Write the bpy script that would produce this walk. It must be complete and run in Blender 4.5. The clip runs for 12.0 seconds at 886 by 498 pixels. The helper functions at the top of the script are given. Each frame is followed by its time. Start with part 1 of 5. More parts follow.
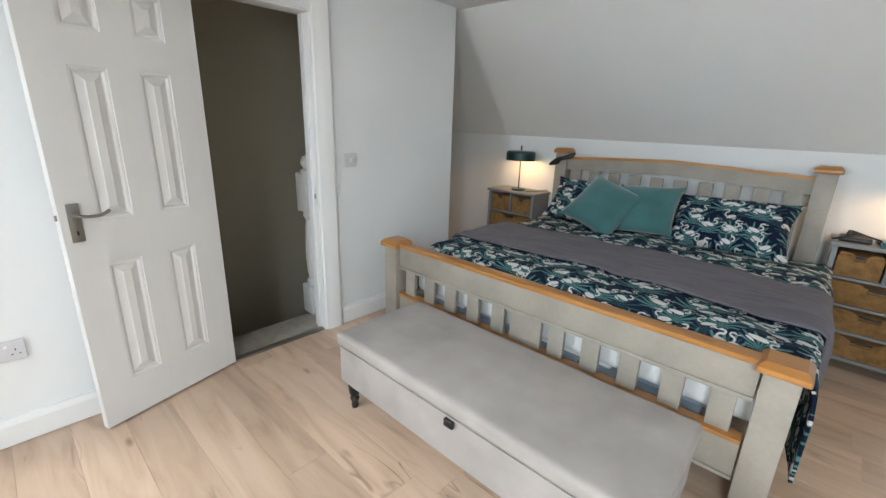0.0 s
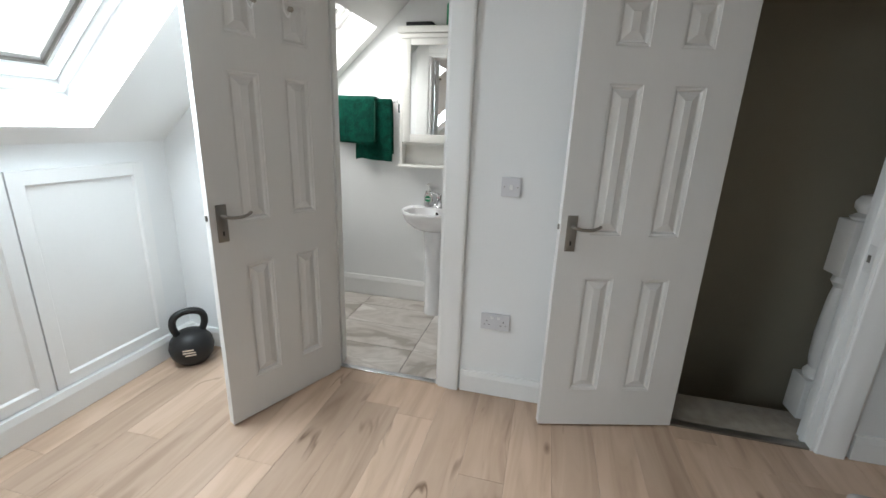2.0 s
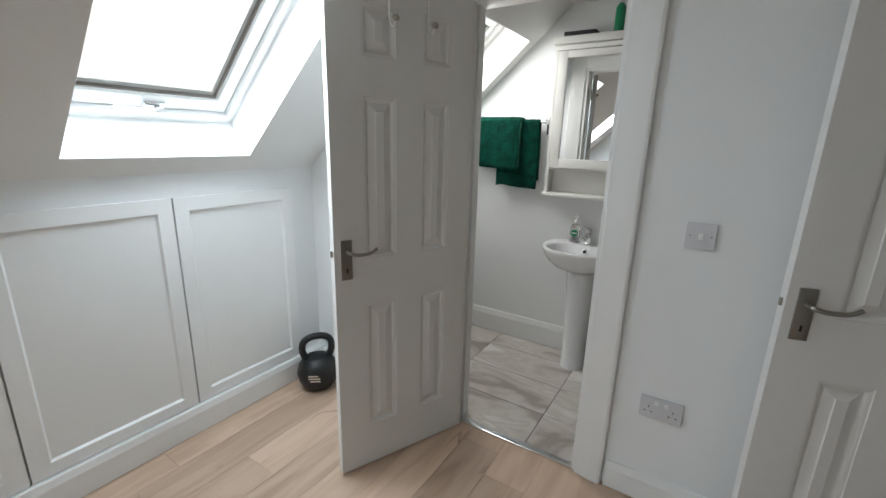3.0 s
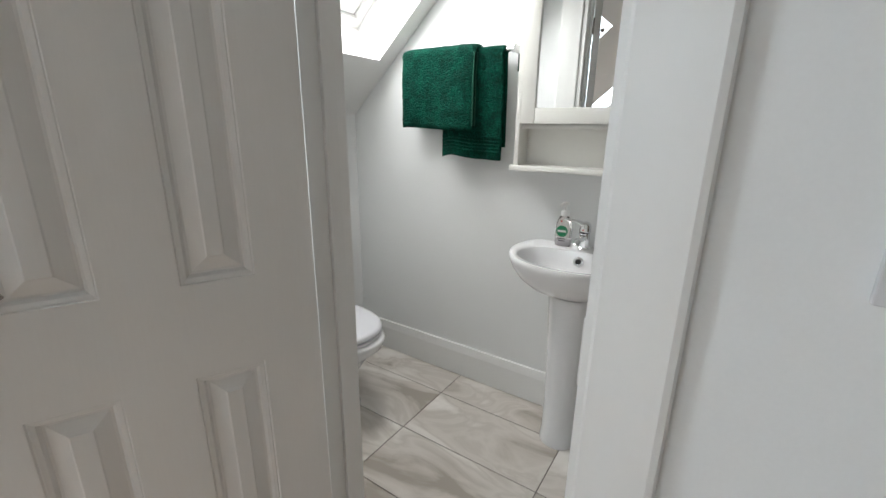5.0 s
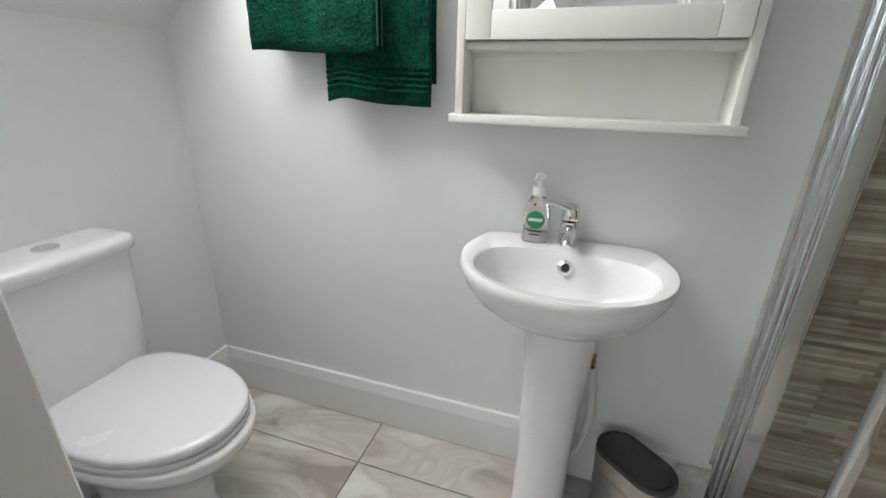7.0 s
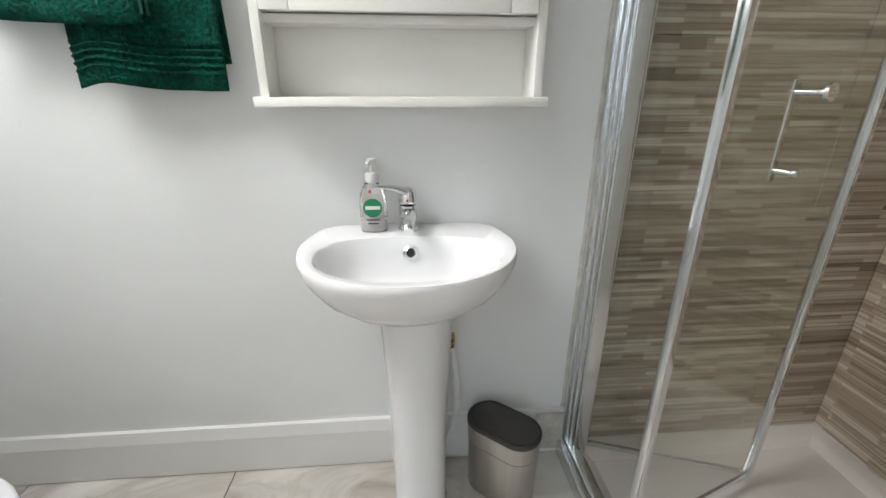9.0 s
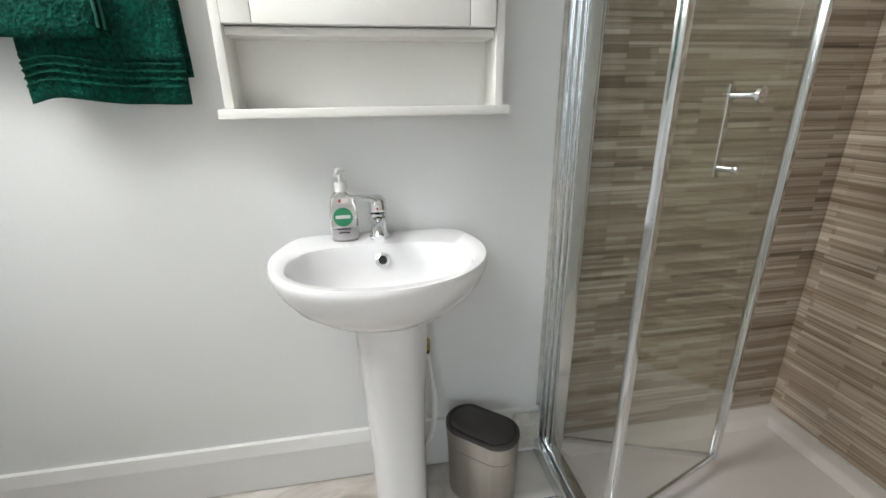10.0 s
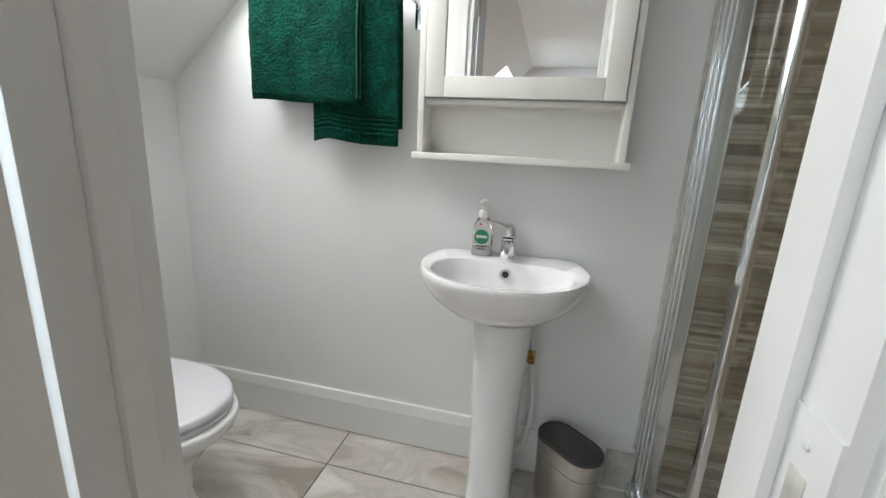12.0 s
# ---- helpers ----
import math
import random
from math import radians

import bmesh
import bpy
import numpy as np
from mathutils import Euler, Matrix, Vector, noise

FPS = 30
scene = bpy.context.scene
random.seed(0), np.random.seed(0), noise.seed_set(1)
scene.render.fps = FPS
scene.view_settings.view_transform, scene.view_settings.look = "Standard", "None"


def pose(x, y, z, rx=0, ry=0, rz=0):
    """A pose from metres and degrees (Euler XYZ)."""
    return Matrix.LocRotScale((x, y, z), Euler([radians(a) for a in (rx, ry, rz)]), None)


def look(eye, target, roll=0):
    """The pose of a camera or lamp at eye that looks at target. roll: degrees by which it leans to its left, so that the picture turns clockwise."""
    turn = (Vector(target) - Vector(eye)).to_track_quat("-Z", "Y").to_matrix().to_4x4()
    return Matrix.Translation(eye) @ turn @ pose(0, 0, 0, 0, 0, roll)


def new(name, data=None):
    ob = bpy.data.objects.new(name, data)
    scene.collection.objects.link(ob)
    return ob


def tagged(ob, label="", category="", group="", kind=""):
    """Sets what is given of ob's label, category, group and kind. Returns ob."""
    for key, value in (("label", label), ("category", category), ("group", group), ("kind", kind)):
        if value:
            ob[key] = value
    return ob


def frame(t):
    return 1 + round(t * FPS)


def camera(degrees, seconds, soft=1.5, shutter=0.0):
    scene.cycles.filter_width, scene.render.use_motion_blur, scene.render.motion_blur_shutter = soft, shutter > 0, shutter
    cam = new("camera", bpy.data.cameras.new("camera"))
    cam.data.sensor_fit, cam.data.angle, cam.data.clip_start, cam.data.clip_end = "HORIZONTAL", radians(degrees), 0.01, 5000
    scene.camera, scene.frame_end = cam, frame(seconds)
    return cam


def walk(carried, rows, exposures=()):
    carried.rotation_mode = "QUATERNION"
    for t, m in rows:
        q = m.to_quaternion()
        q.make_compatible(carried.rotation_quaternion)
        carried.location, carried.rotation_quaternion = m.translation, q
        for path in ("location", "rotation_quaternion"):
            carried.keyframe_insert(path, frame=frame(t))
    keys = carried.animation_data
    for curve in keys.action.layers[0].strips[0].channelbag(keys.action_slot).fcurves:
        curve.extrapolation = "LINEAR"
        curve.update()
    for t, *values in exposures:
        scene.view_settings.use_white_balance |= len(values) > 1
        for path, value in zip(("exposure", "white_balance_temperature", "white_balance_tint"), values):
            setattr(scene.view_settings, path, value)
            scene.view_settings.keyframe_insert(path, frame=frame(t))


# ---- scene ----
cam = camera(93.2, 12.0)
PATH = [
    (0, (0.151, 0.061, 1.523), (-1.148, 1.467, 0.945), 1.9),
    (0.5, (0.018, 0.117, 1.483), (-1.563, 1.185, 0.884), 2.0),
    (1, (-0.074, 0.122, 1.441), (-1.89, 0.725, 0.857), 1.9),
    (1.5, (-0.18, 0.148, 1.474), (-2.09, 0.219, 0.886), 2.1),
    (2, (-0.262, 0.134, 1.502), (-2.129, -0.312, 0.944), 2.1),
    (2.5, (-0.425, 0.019, 1.53), (-2.163, -0.824, 1.012), 2.0),
    (3, (-0.61, -0.031, 1.544), (-2.247, -1.064, 1.041), 1.5),
    (3.2, (-0.712, -0.034, 1.529), (-2.329, -1.099, 1.028), 1.4),
    (5, (-1.774, -0.248, 1.360), (-3.378, -1.305, 0.803), 0.8),
    (5.5, (-1.985, -0.374, 1.361), (-3.567, -1.443, 0.767), 0.9),
    (6, (-2.176, -0.528, 1.325), (-3.839, -1.448, 0.703), 1.4),
    (6.5, (-2.344, -0.623, 1.269), (-4.058, -1.415, 0.612), 1.7),
    (7, (-2.401, -0.694, 1.272), (-4.178, -1.262, 0.549), 1.4),
    (9, (-2.465, -0.695, 1.224), (-4.327, -0.541, 0.512), 0.1),
    (9.5, (-2.451, -0.700, 1.212), (-4.311, -0.447, 0.520), -0.6),
    (10, (-2.440, -0.706, 1.213), (-4.304, -0.400, 0.556), -0.9),
    (10.5, (-2.421, -0.704, 1.221), (-4.302, -0.429, 0.597), -0.6),
    (11, (-2.380, -0.686, 1.229), (-4.286, -0.534, 0.644), 0.3),
    (11.5, (-2.301, -0.636, 1.240), (-4.222, -0.717, 0.690), 1.7),
    (12, (-2.142, -0.589, 1.234), (-4.029, -1.043, 0.751), 2.9),
]
EXPOSURES = [(0, 0.45), (1, 0.1), (1.5, -0.1), (2, -0.48), (2.5, -0.88), (3, -0.96), (5, -0.48), (6, -0.46), (6.5, -0.38), (7, -0.38), (9, -0.05), (10, 0.0), (11, -0.06), (12, -0.38)]
WATT = 60.0
S = 0.92  # metres per plan unit
walk(cam, [(t, look([S * c for c in eye], [S * c for c in target], roll)) for t, eye, target, roll in PATH], EXPOSURES)

# ---- light ----
world = bpy.data.worlds.new("overcast_sky")
scene.world = world
world.use_nodes = True
wn = world.node_tree.nodes
bg = wn["Background"]
sky = wn.new("ShaderNodeTexSky")
sky.sky_type, sky.sun_disc, sky.sun_elevation, sky.sun_rotation = "NISHITA", False, radians(38), radians(205)
sky.air_density, sky.dust_density = 1.0, 4.0
cloud = wn.new("ShaderNodeHueSaturation")
cloud.inputs["Saturation"].default_value = 0.2
world.node_tree.links.new(sky.outputs[0], cloud.inputs["Color"])
world.node_tree.links.new(cloud.outputs[0], bg.inputs[0])
bg.inputs[1].default_value = 0.15
sun = new("sun", bpy.data.lights.new("sun", "SUN"))
sun.data.energy, sun.data.angle, sun.data.color = 0.7, radians(25), (1, 0.97, 0.93)
sun.matrix_world = look((0, -6, 8), (-0.6, 0, 0))


def sky_lamp(x0, x1, centre, normal, length, watts, tint):
    lamp = new("skylight_daylight", bpy.data.lights.new("skylight_daylight", "AREA"))
    lamp.data.shape, lamp.data.size, lamp.data.size_y = "RECTANGLE", S * (x1 - x0), S * length
    lamp.data.energy, lamp.data.color = watts, tint
    eye = S * (Vector(((x0 + x1) / 2, centre[0], centre[1])) + ROOM)
    lamp.matrix_world = look(eye, eye - Vector((0, normal[0], normal[1])))
    return lamp


# ---- materials ----
def mat(name, base, rough=0.5, metal=0.0, var=0.06, scale=6.0, fine=90.0, bump=0.05, dist=0.002, coat=0.0, sheen=0.0, stretch=(1, 1, 1), second=None, per_object=0.0):
    """Base colour with broad and fine variation, roughness wear and fine relief."""
    m = bpy.data.materials.new(name)
    m.use_nodes = True
    n, l = m.node_tree.nodes, m.node_tree.links
    b = n["Principled BSDF"]
    b.inputs["Roughness"].default_value, b.inputs["Metallic"].default_value = rough, metal
    b.inputs["Coat Weight"].default_value, b.inputs["Sheen Weight"].default_value = coat, sheen
    co = n.new("ShaderNodeTexCoord")
    mp = n.new("ShaderNodeMapping")
    mp.inputs["Scale"].default_value = stretch
    l.new(co.outputs["Object"], mp.inputs["Vector"])
    big, small = n.new("ShaderNodeTexNoise"), n.new("ShaderNodeTexNoise")
    for tex, sc, det in ((big, scale, 4), (small, fine, 3)):
        tex.inputs["Scale"].default_value, tex.inputs["Detail"].default_value = sc, det
        l.new(mp.outputs[0], tex.inputs["Vector"])
    dark = second or tuple(c * (1 - 2.2 * var) for c in base)
    mix = n.new("ShaderNodeMix")
    mix.data_type = "RGBA"
    mix.inputs["A"].default_value, mix.inputs["B"].default_value = (*dark, 1), (*base, 1)
    ramp = n.new("ShaderNodeMapRange")
    ramp.inputs["From Min"].default_value, ramp.inputs["From Max"].default_value = 0.3, 0.65
    l.new(big.outputs["Fac"], ramp.inputs["Value"])
    l.new(ramp.outputs[0], mix.inputs["Factor"])
    hsv = n.new("ShaderNodeHueSaturation")
    vr = n.new("ShaderNodeMapRange")
    vr.inputs["To Min"].default_value, vr.inputs["To Max"].default_value = 1 - var, 1 + var
    l.new(small.outputs["Fac"], vr.inputs["Value"])
    val = vr.outputs[0]
    if per_object:
        info = n.new("ShaderNodeObjectInfo")
        orr = n.new("ShaderNodeMapRange")
        orr.inputs["To Min"].default_value, orr.inputs["To Max"].default_value = 1 - per_object, 1 + per_object
        l.new(info.outputs["Random"], orr.inputs["Value"])
        mul = n.new("ShaderNodeMath")
        mul.operation = "MULTIPLY"
        l.new(val, mul.inputs[0])
        l.new(orr.outputs[0], mul.inputs[1])
        val = mul.outputs[0]
    l.new(val, hsv.inputs["Value"])
    l.new(mix.outputs["Result"], hsv.inputs["Color"])
    l.new(hsv.outputs[0], b.inputs["Base Color"])
    rr = n.new("ShaderNodeMapRange")
    rr.inputs["To Min"].default_value, rr.inputs["To Max"].default_value = max(0.02, rough - 0.06), min(1, rough + 0.06)
    l.new(big.outputs["Fac"], rr.inputs["Value"])
    l.new(rr.outputs[0], b.inputs["Roughness"])
    if bump:
        bp = n.new("ShaderNodeBump")
        bp.inputs["Strength"].default_value, bp.inputs["Distance"].default_value = bump, dist
        l.new(small.outputs["Fac"], bp.inputs["Height"])
        l.new(bp.outputs[0], b.inputs["Normal"])
    return m


WALL = mat("wall_paint", (0.80, 0.81, 0.81), 0.7, var=0.022, scale=1.3, fine=160, bump=0.12, dist=0.001)
CEIL = mat("ceiling_paint", (0.79, 0.79, 0.78), 0.8, var=0.015, scale=1.1, fine=140, bump=0.1, dist=0.001)
TRIM = mat("trim_gloss", (0.82, 0.82, 0.81), 0.32, var=0.012, scale=3, fine=60, bump=0.04)
DOORP = mat("door_paint", (0.72, 0.71, 0.69), 0.42, var=0.02, scale=4, fine=220, bump=0.10, dist=0.0006, stretch=(1, 1, 0.08))
# landing and stairwell walls: one even tone, duller than WALL
LANDW = mat("landing_wall_tone", (0.43, 0.385, 0.29), 0.8, var=0.03, scale=1.5, fine=120, bump=0.08)
CARPET = mat("carpet", (0.36, 0.31, 0.25), 0.95, var=0.12, scale=20, fine=420, bump=0.6, dist=0.004, sheen=0.3)
STEEL = mat("brushed_nickel", (0.33, 0.31, 0.28), 0.34, 0.9, var=0.05, scale=8, fine=300)
CHROME = mat("chrome", (0.80, 0.81, 0.82), 0.09, 1.0, var=0.02, scale=6, fine=80, bump=0.01)
ALU = mat("polished_aluminium", (0.77, 0.79, 0.80), 0.12, 1.0, var=0.03, scale=5, fine=120, bump=0.0)
PORC = mat("porcelain", (0.84, 0.84, 0.85), 0.08, var=0.01, scale=4, fine=40, bump=0.0, coat=0.4)
SEATP = mat("seat_plastic", (0.78, 0.78, 0.82), 0.25, var=0.01, scale=4, fine=60, bump=0.02)
PLASTIC = mat("white_plastic", (0.78, 0.78, 0.77), 0.35, var=0.015, scale=9, fine=90, bump=0.02)
PLATEP = mat("switch_plate_plastic", (0.62, 0.62, 0.64), 0.3, var=0.02, scale=9, fine=90, bump=0.02)
BLACK = mat("black_paint", (0.012, 0.012, 0.013), 0.4, var=0.08, scale=14, fine=200, bump=0.15)
IRON = mat("powder_coated_iron", (0.008, 0.0085, 0.0095), 0.45, var=0.15, scale=12, fine=350, bump=0.35, dist=0.001)
DARKHOLE = mat("dark_slot", (0.02, 0.02, 0.02), 0.6, var=0.05)
BEDP = mat("bed_paint", (0.35, 0.315, 0.265), 0.5, var=0.09, scale=5, fine=60, bump=0.3, dist=0.0012, stretch=(1, 1, 1))
OAK = mat("oak_cap", (0.46, 0.21, 0.055), 0.33, var=0.07, scale=5, fine=40, bump=0.08, second=(0.36, 0.15, 0.035), stretch=(1, 8, 8), coat=0.3)
BENCH = mat("bench_fabric", (0.39, 0.355, 0.33), 0.95, var=0.09, scale=5, fine=420, bump=0.5, dist=0.002, sheen=0.12)
THROW = mat("throw_velvet", (0.135, 0.125, 0.145), 0.9, var=0.12, scale=9, fine=110, bump=0.5, dist=0.003, sheen=0.1, stretch=(0.5, 3, 1))
TEAL = mat("teal_velvet", (0.055, 0.165, 0.165), 0.7, var=0.1, scale=5, fine=300, bump=0.2, sheen=0.6)
GREENT = mat("green_towel", (0.002, 0.062, 0.041), 0.97, var=0.95, scale=22, fine=140, bump=1.0, dist=0.014, sheen=0.0, second=(0.001, 0.030, 0.020))
GREENB = mat("green_binding", (0.03, 0.12, 0.085), 0.9, var=0.1, scale=30, fine=200, bump=0.4)
GREYP = mat("grey_unit_paint", (0.23, 0.235, 0.235), 0.5, var=0.04, scale=6, fine=90, bump=0.08)
LAMPGREEN = mat("dark_green_metal", (0.012, 0.045, 0.045), 0.35, 0.3, var=0.05)
STORE = mat("storage_plastic", (0.30, 0.36, 0.42), 0.3, var=0.12, scale=3, fine=30, bump=0.1)
PAPER = mat("paper_label", (0.75, 0.75, 0.73), 0.7, var=0.03)
BRASS = mat("brass", (0.55, 0.36, 0.12), 0.25, 1.0, var=0.06)
BINM = mat("brushed_steel_bin", (0.50, 0.475, 0.445), 0.32, 0.95, var=0.06, scale=3, fine=150, stretch=(14, 14, 0.5), bump=0.08)
BINLID = mat("bin_lid_plastic", (0.055, 0.05, 0.048), 0.45, var=0.06, scale=8, fine=200, bump=0.08)
TRAY = mat("shower_tray", (0.78, 0.73, 0.70), 0.22, var=0.02, scale=3, fine=60, bump=0.02)
SILIC = mat("sealant", (0.64, 0.62, 0.57), 0.5, var=0.15, scale=25, fine=120)
CABW = mat("cabinet_lacquer", (0.80, 0.795, 0.76), 0.38, var=0.015, scale=3, fine=60, bump=0.02)
GREENL = mat("green_label", (0.01, 0.23, 0.10), 0.4, var=0.05)
REDL = mat("red_label", (0.55, 0.05, 0.03), 0.4, var=0.05)
GROUT = mat("grout", (0.20, 0.18, 0.16), 0.9, var=0.08, scale=12, fine=200, bump=0.2)
SUBFLOOR = mat("plank_joint", (0.22, 0.15, 0.10), 0.8, var=0.08)


def glass(name, rough=0.0, tint=(1, 1, 1), ior=1.45):
    m = bpy.data.materials.new(name)
    m.use_nodes = True
    b = m.node_tree.nodes["Principled BSDF"]
    b.inputs["Base Color"].default_value = (*tint, 1)
    b.inputs["Transmission Weight"].default_value, b.inputs["Roughness"].default_value, b.inputs["IOR"].default_value = 1.0, rough, ior
    return m


GLASS = glass("clear_glass", 0.0, (0.95, 0.97, 0.96))
SHOWERG = glass("shower_glass", 0.0, (0.915, 0.93, 0.885))
SOAPG = glass("soap_bottle_plastic", 0.15, (0.93, 0.88, 0.86))
MIRROR = mat("mirror_silver", (0.9, 0.91, 0.91), 0.02, 1.0, var=0.0, bump=0.0)
MIRROR.node_tree.nodes["Principled BSDF"].inputs["Roughness"].default_value = 0.0
for link in list(MIRROR.node_tree.links):
    if link.to_socket.name == "Roughness":
        MIRROR.node_tree.links.remove(link)


def glow(name, colour, power):
    m = bpy.data.materials.new(name)
    m.use_nodes = True
    b = m.node_tree.nodes["Principled BSDF"]
    b.inputs["Emission Color"].default_value, b.inputs["Emission Strength"].default_value = (*colour, 1), power
    return m


BULB = glow("warm_bulb", (1, 0.62, 0.28), 25)


def wood_planks():
    m = bpy.data.materials.new("oak_laminate")
    m.use_nodes = True
    n, l = m.node_tree.nodes, m.node_tree.links
    b = n["Principled BSDF"]
    co, info = n.new("ShaderNodeTexCoord"), n.new("ShaderNodeObjectInfo")
    off = n.new("ShaderNodeVectorMath")
    off.operation = "MULTIPLY_ADD"
    l.new(info.outputs["Random"], off.inputs[0])
    off.inputs[1].default_value = (37, 53, 11)
    mp = n.new("ShaderNodeMapping")
    mp.inputs["Scale"].default_value = (0.8, 6, 1)
    l.new(co.outputs["Object"], off.inputs[2])
    l.new(off.outputs[0], mp.inputs[0])
    grain = n.new("ShaderNodeTexNoise")
    grain.inputs["Scale"].default_value, grain.inputs["Detail"].default_value, grain.inputs["Distortion"].default_value = 2.2, 8, 0.9
    l.new(mp.outputs[0], grain.inputs["Vector"])
    ramp = n.new("ShaderNodeValToRGB")
    e = ramp.color_ramp.elements
    e[0].position, e[0].color = 0.24, (0.39, 0.262, 0.185, 1)
    e[1].position, e[1].color = 0.62, (0.59, 0.43, 0.32, 1)
    mid = e.new(0.44)
    mid.color = (0.52, 0.37, 0.265, 1)
    l.new(grain.outputs["Fac"], ramp.inputs[0])
    mp2 = n.new("ShaderNodeMapping")
    mp2.inputs["Scale"].default_value = (0.8, 3.4, 1)
    l.new(off.outputs[0], mp2.inputs[0])
    crack = n.new("ShaderNodeTexNoise")
    crack.inputs["Scale"].default_value, crack.inputs["Detail"].default_value, crack.inputs["Distortion"].default_value = 2.2, 2, 0.5
    l.new(mp2.outputs[0], crack.inputs["Vector"])
    cr = n.new("ShaderNodeValToRGB")
    ce = cr.color_ramp.elements
    ce[0].position, ce[0].color = 0.482, (0, 0, 0, 1)
    ce[1].position, ce[1].color = 0.53, (0, 0, 0, 1)
    cm = ce.new(0.5)
    cm.color = (1, 1, 1, 1)
    l.new(crack.outputs["Fac"], cr.inputs[0])
    knots = n.new("ShaderNodeTexNoise")
    knots.inputs["Scale"].default_value, knots.inputs["Detail"].default_value = 2.4, 2
    l.new(off.outputs[0], knots.inputs["Vector"])
    kr = n.new("ShaderNodeMapRange")
    kr.inputs["From Min"].default_value, kr.inputs["From Max"].default_value = 0.575, 0.72
    l.new(knots.outputs["Fac"], kr.inputs["Value"])
    amt = n.new("ShaderNodeMath")
    amt.operation = "MULTIPLY"
    l.new(cr.outputs[0], amt.inputs[0])
    l.new(kr.outputs[0], amt.inputs[1])
    mix = n.new("ShaderNodeMix")
    mix.data_type = "RGBA"
    mix.inputs["B"].default_value = (0.20, 0.12, 0.075, 1)
    mp3 = n.new("ShaderNodeMapping")
    mp3.inputs["Scale"].default_value = (1.0, 2.6, 1)
    l.new(off.outputs[0], mp3.inputs[0])
    eye = n.new("ShaderNodeTexVoronoi")
    eye.inputs["Scale"].default_value = 2.1
    l.new(mp3.outputs[0], eye.inputs["Vector"])
    er = n.new("ShaderNodeMapRange")
    er.inputs["From Min"].default_value, er.inputs["From Max"].default_value = 0.10, 0.02
    er.inputs["To Max"].default_value = 0.75
    l.new(eye.outputs["Distance"], er.inputs["Value"])
    top = n.new("ShaderNodeMath")
    top.operation = "MAXIMUM"
    l.new(amt.outputs[0], top.inputs[0])
    l.new(er.outputs[0], top.inputs[1])
    l.new(top.outputs[0], mix.inputs["Factor"])
    l.new(ramp.outputs[0], mix.inputs["A"])
    hsv = n.new("ShaderNodeHueSaturation")
    vr = n.new("ShaderNodeMapRange")
    vr.inputs["To Min"].default_value, vr.inputs["To Max"].default_value = 0.86, 1.12
    l.new(info.outputs["Random"], vr.inputs["Value"])
    l.new(vr.outputs[0], hsv.inputs["Value"])
    l.new(mix.outputs["Result"], hsv.inputs["Color"])
    l.new(hsv.outputs[0], b.inputs["Base Color"])
    b.inputs["Roughness"].default_value = 0.4
    bp = n.new("ShaderNodeBump")
    bp.inputs["Strength"].default_value, bp.inputs["Distance"].default_value = 0.12, 0.001
    l.new(grain.outputs["Fac"], bp.inputs["Height"])
    l.new(bp.outputs[0], b.inputs["Normal"])
    return m


def stone_tile():
    m = bpy.data.materials.new("veined_porcelain_tile")
    m.use_nodes = True
    n, l = m.node_tree.nodes, m.node_tree.links
    b = n["Principled BSDF"]
    co, info = n.new("ShaderNodeTexCoord"), n.new("ShaderNodeObjectInfo")
    off = n.new("ShaderNodeVectorMath")
    off.operation = "MULTIPLY_ADD"
    l.new(info.outputs["Random"], off.inputs[0])
    off.inputs[1].default_value = (31, 17, 5)
    l.new(co.outputs["Object"], off.inputs[2])
    rot = n.new("ShaderNodeMapping")
    rot.inputs["Rotation"].default_value, rot.inputs["Scale"].default_value = (0, 0, 0.6), (3.4, 1.5, 1)
    l.new(off.outputs[0], rot.inputs[0])
    veins = n.new("ShaderNodeTexNoise")
    veins.inputs["Scale"].default_value, veins.inputs["Detail"].default_value, veins.inputs["Distortion"].default_value = 1.5, 10, 0.9
    l.new(rot.outputs[0], veins.inputs["Vector"])
    ramp = n.new("ShaderNodeValToRGB")
    e = ramp.color_ramp.elements
    e[0].position, e[0].color = 0.33, (0.36, 0.32, 0.275, 1)
    e[1].position, e[1].color = 0.68, (0.80, 0.77, 0.73, 1)
    for p, c in ((0.40, (0.52, 0.48, 0.435, 1)), (0.47, (0.61, 0.57, 0.525, 1)), (0.51, (0.53, 0.49, 0.445, 1)), (0.56, (0.65, 0.615, 0.57, 1))):
        e.new(p).color = c
    l.new(veins.outputs["Fac"], ramp.inputs[0])
    l.new(ramp.outputs[0], b.inputs["Base Color"])
    b.inputs["Roughness"].default_value = 0.3
    return m


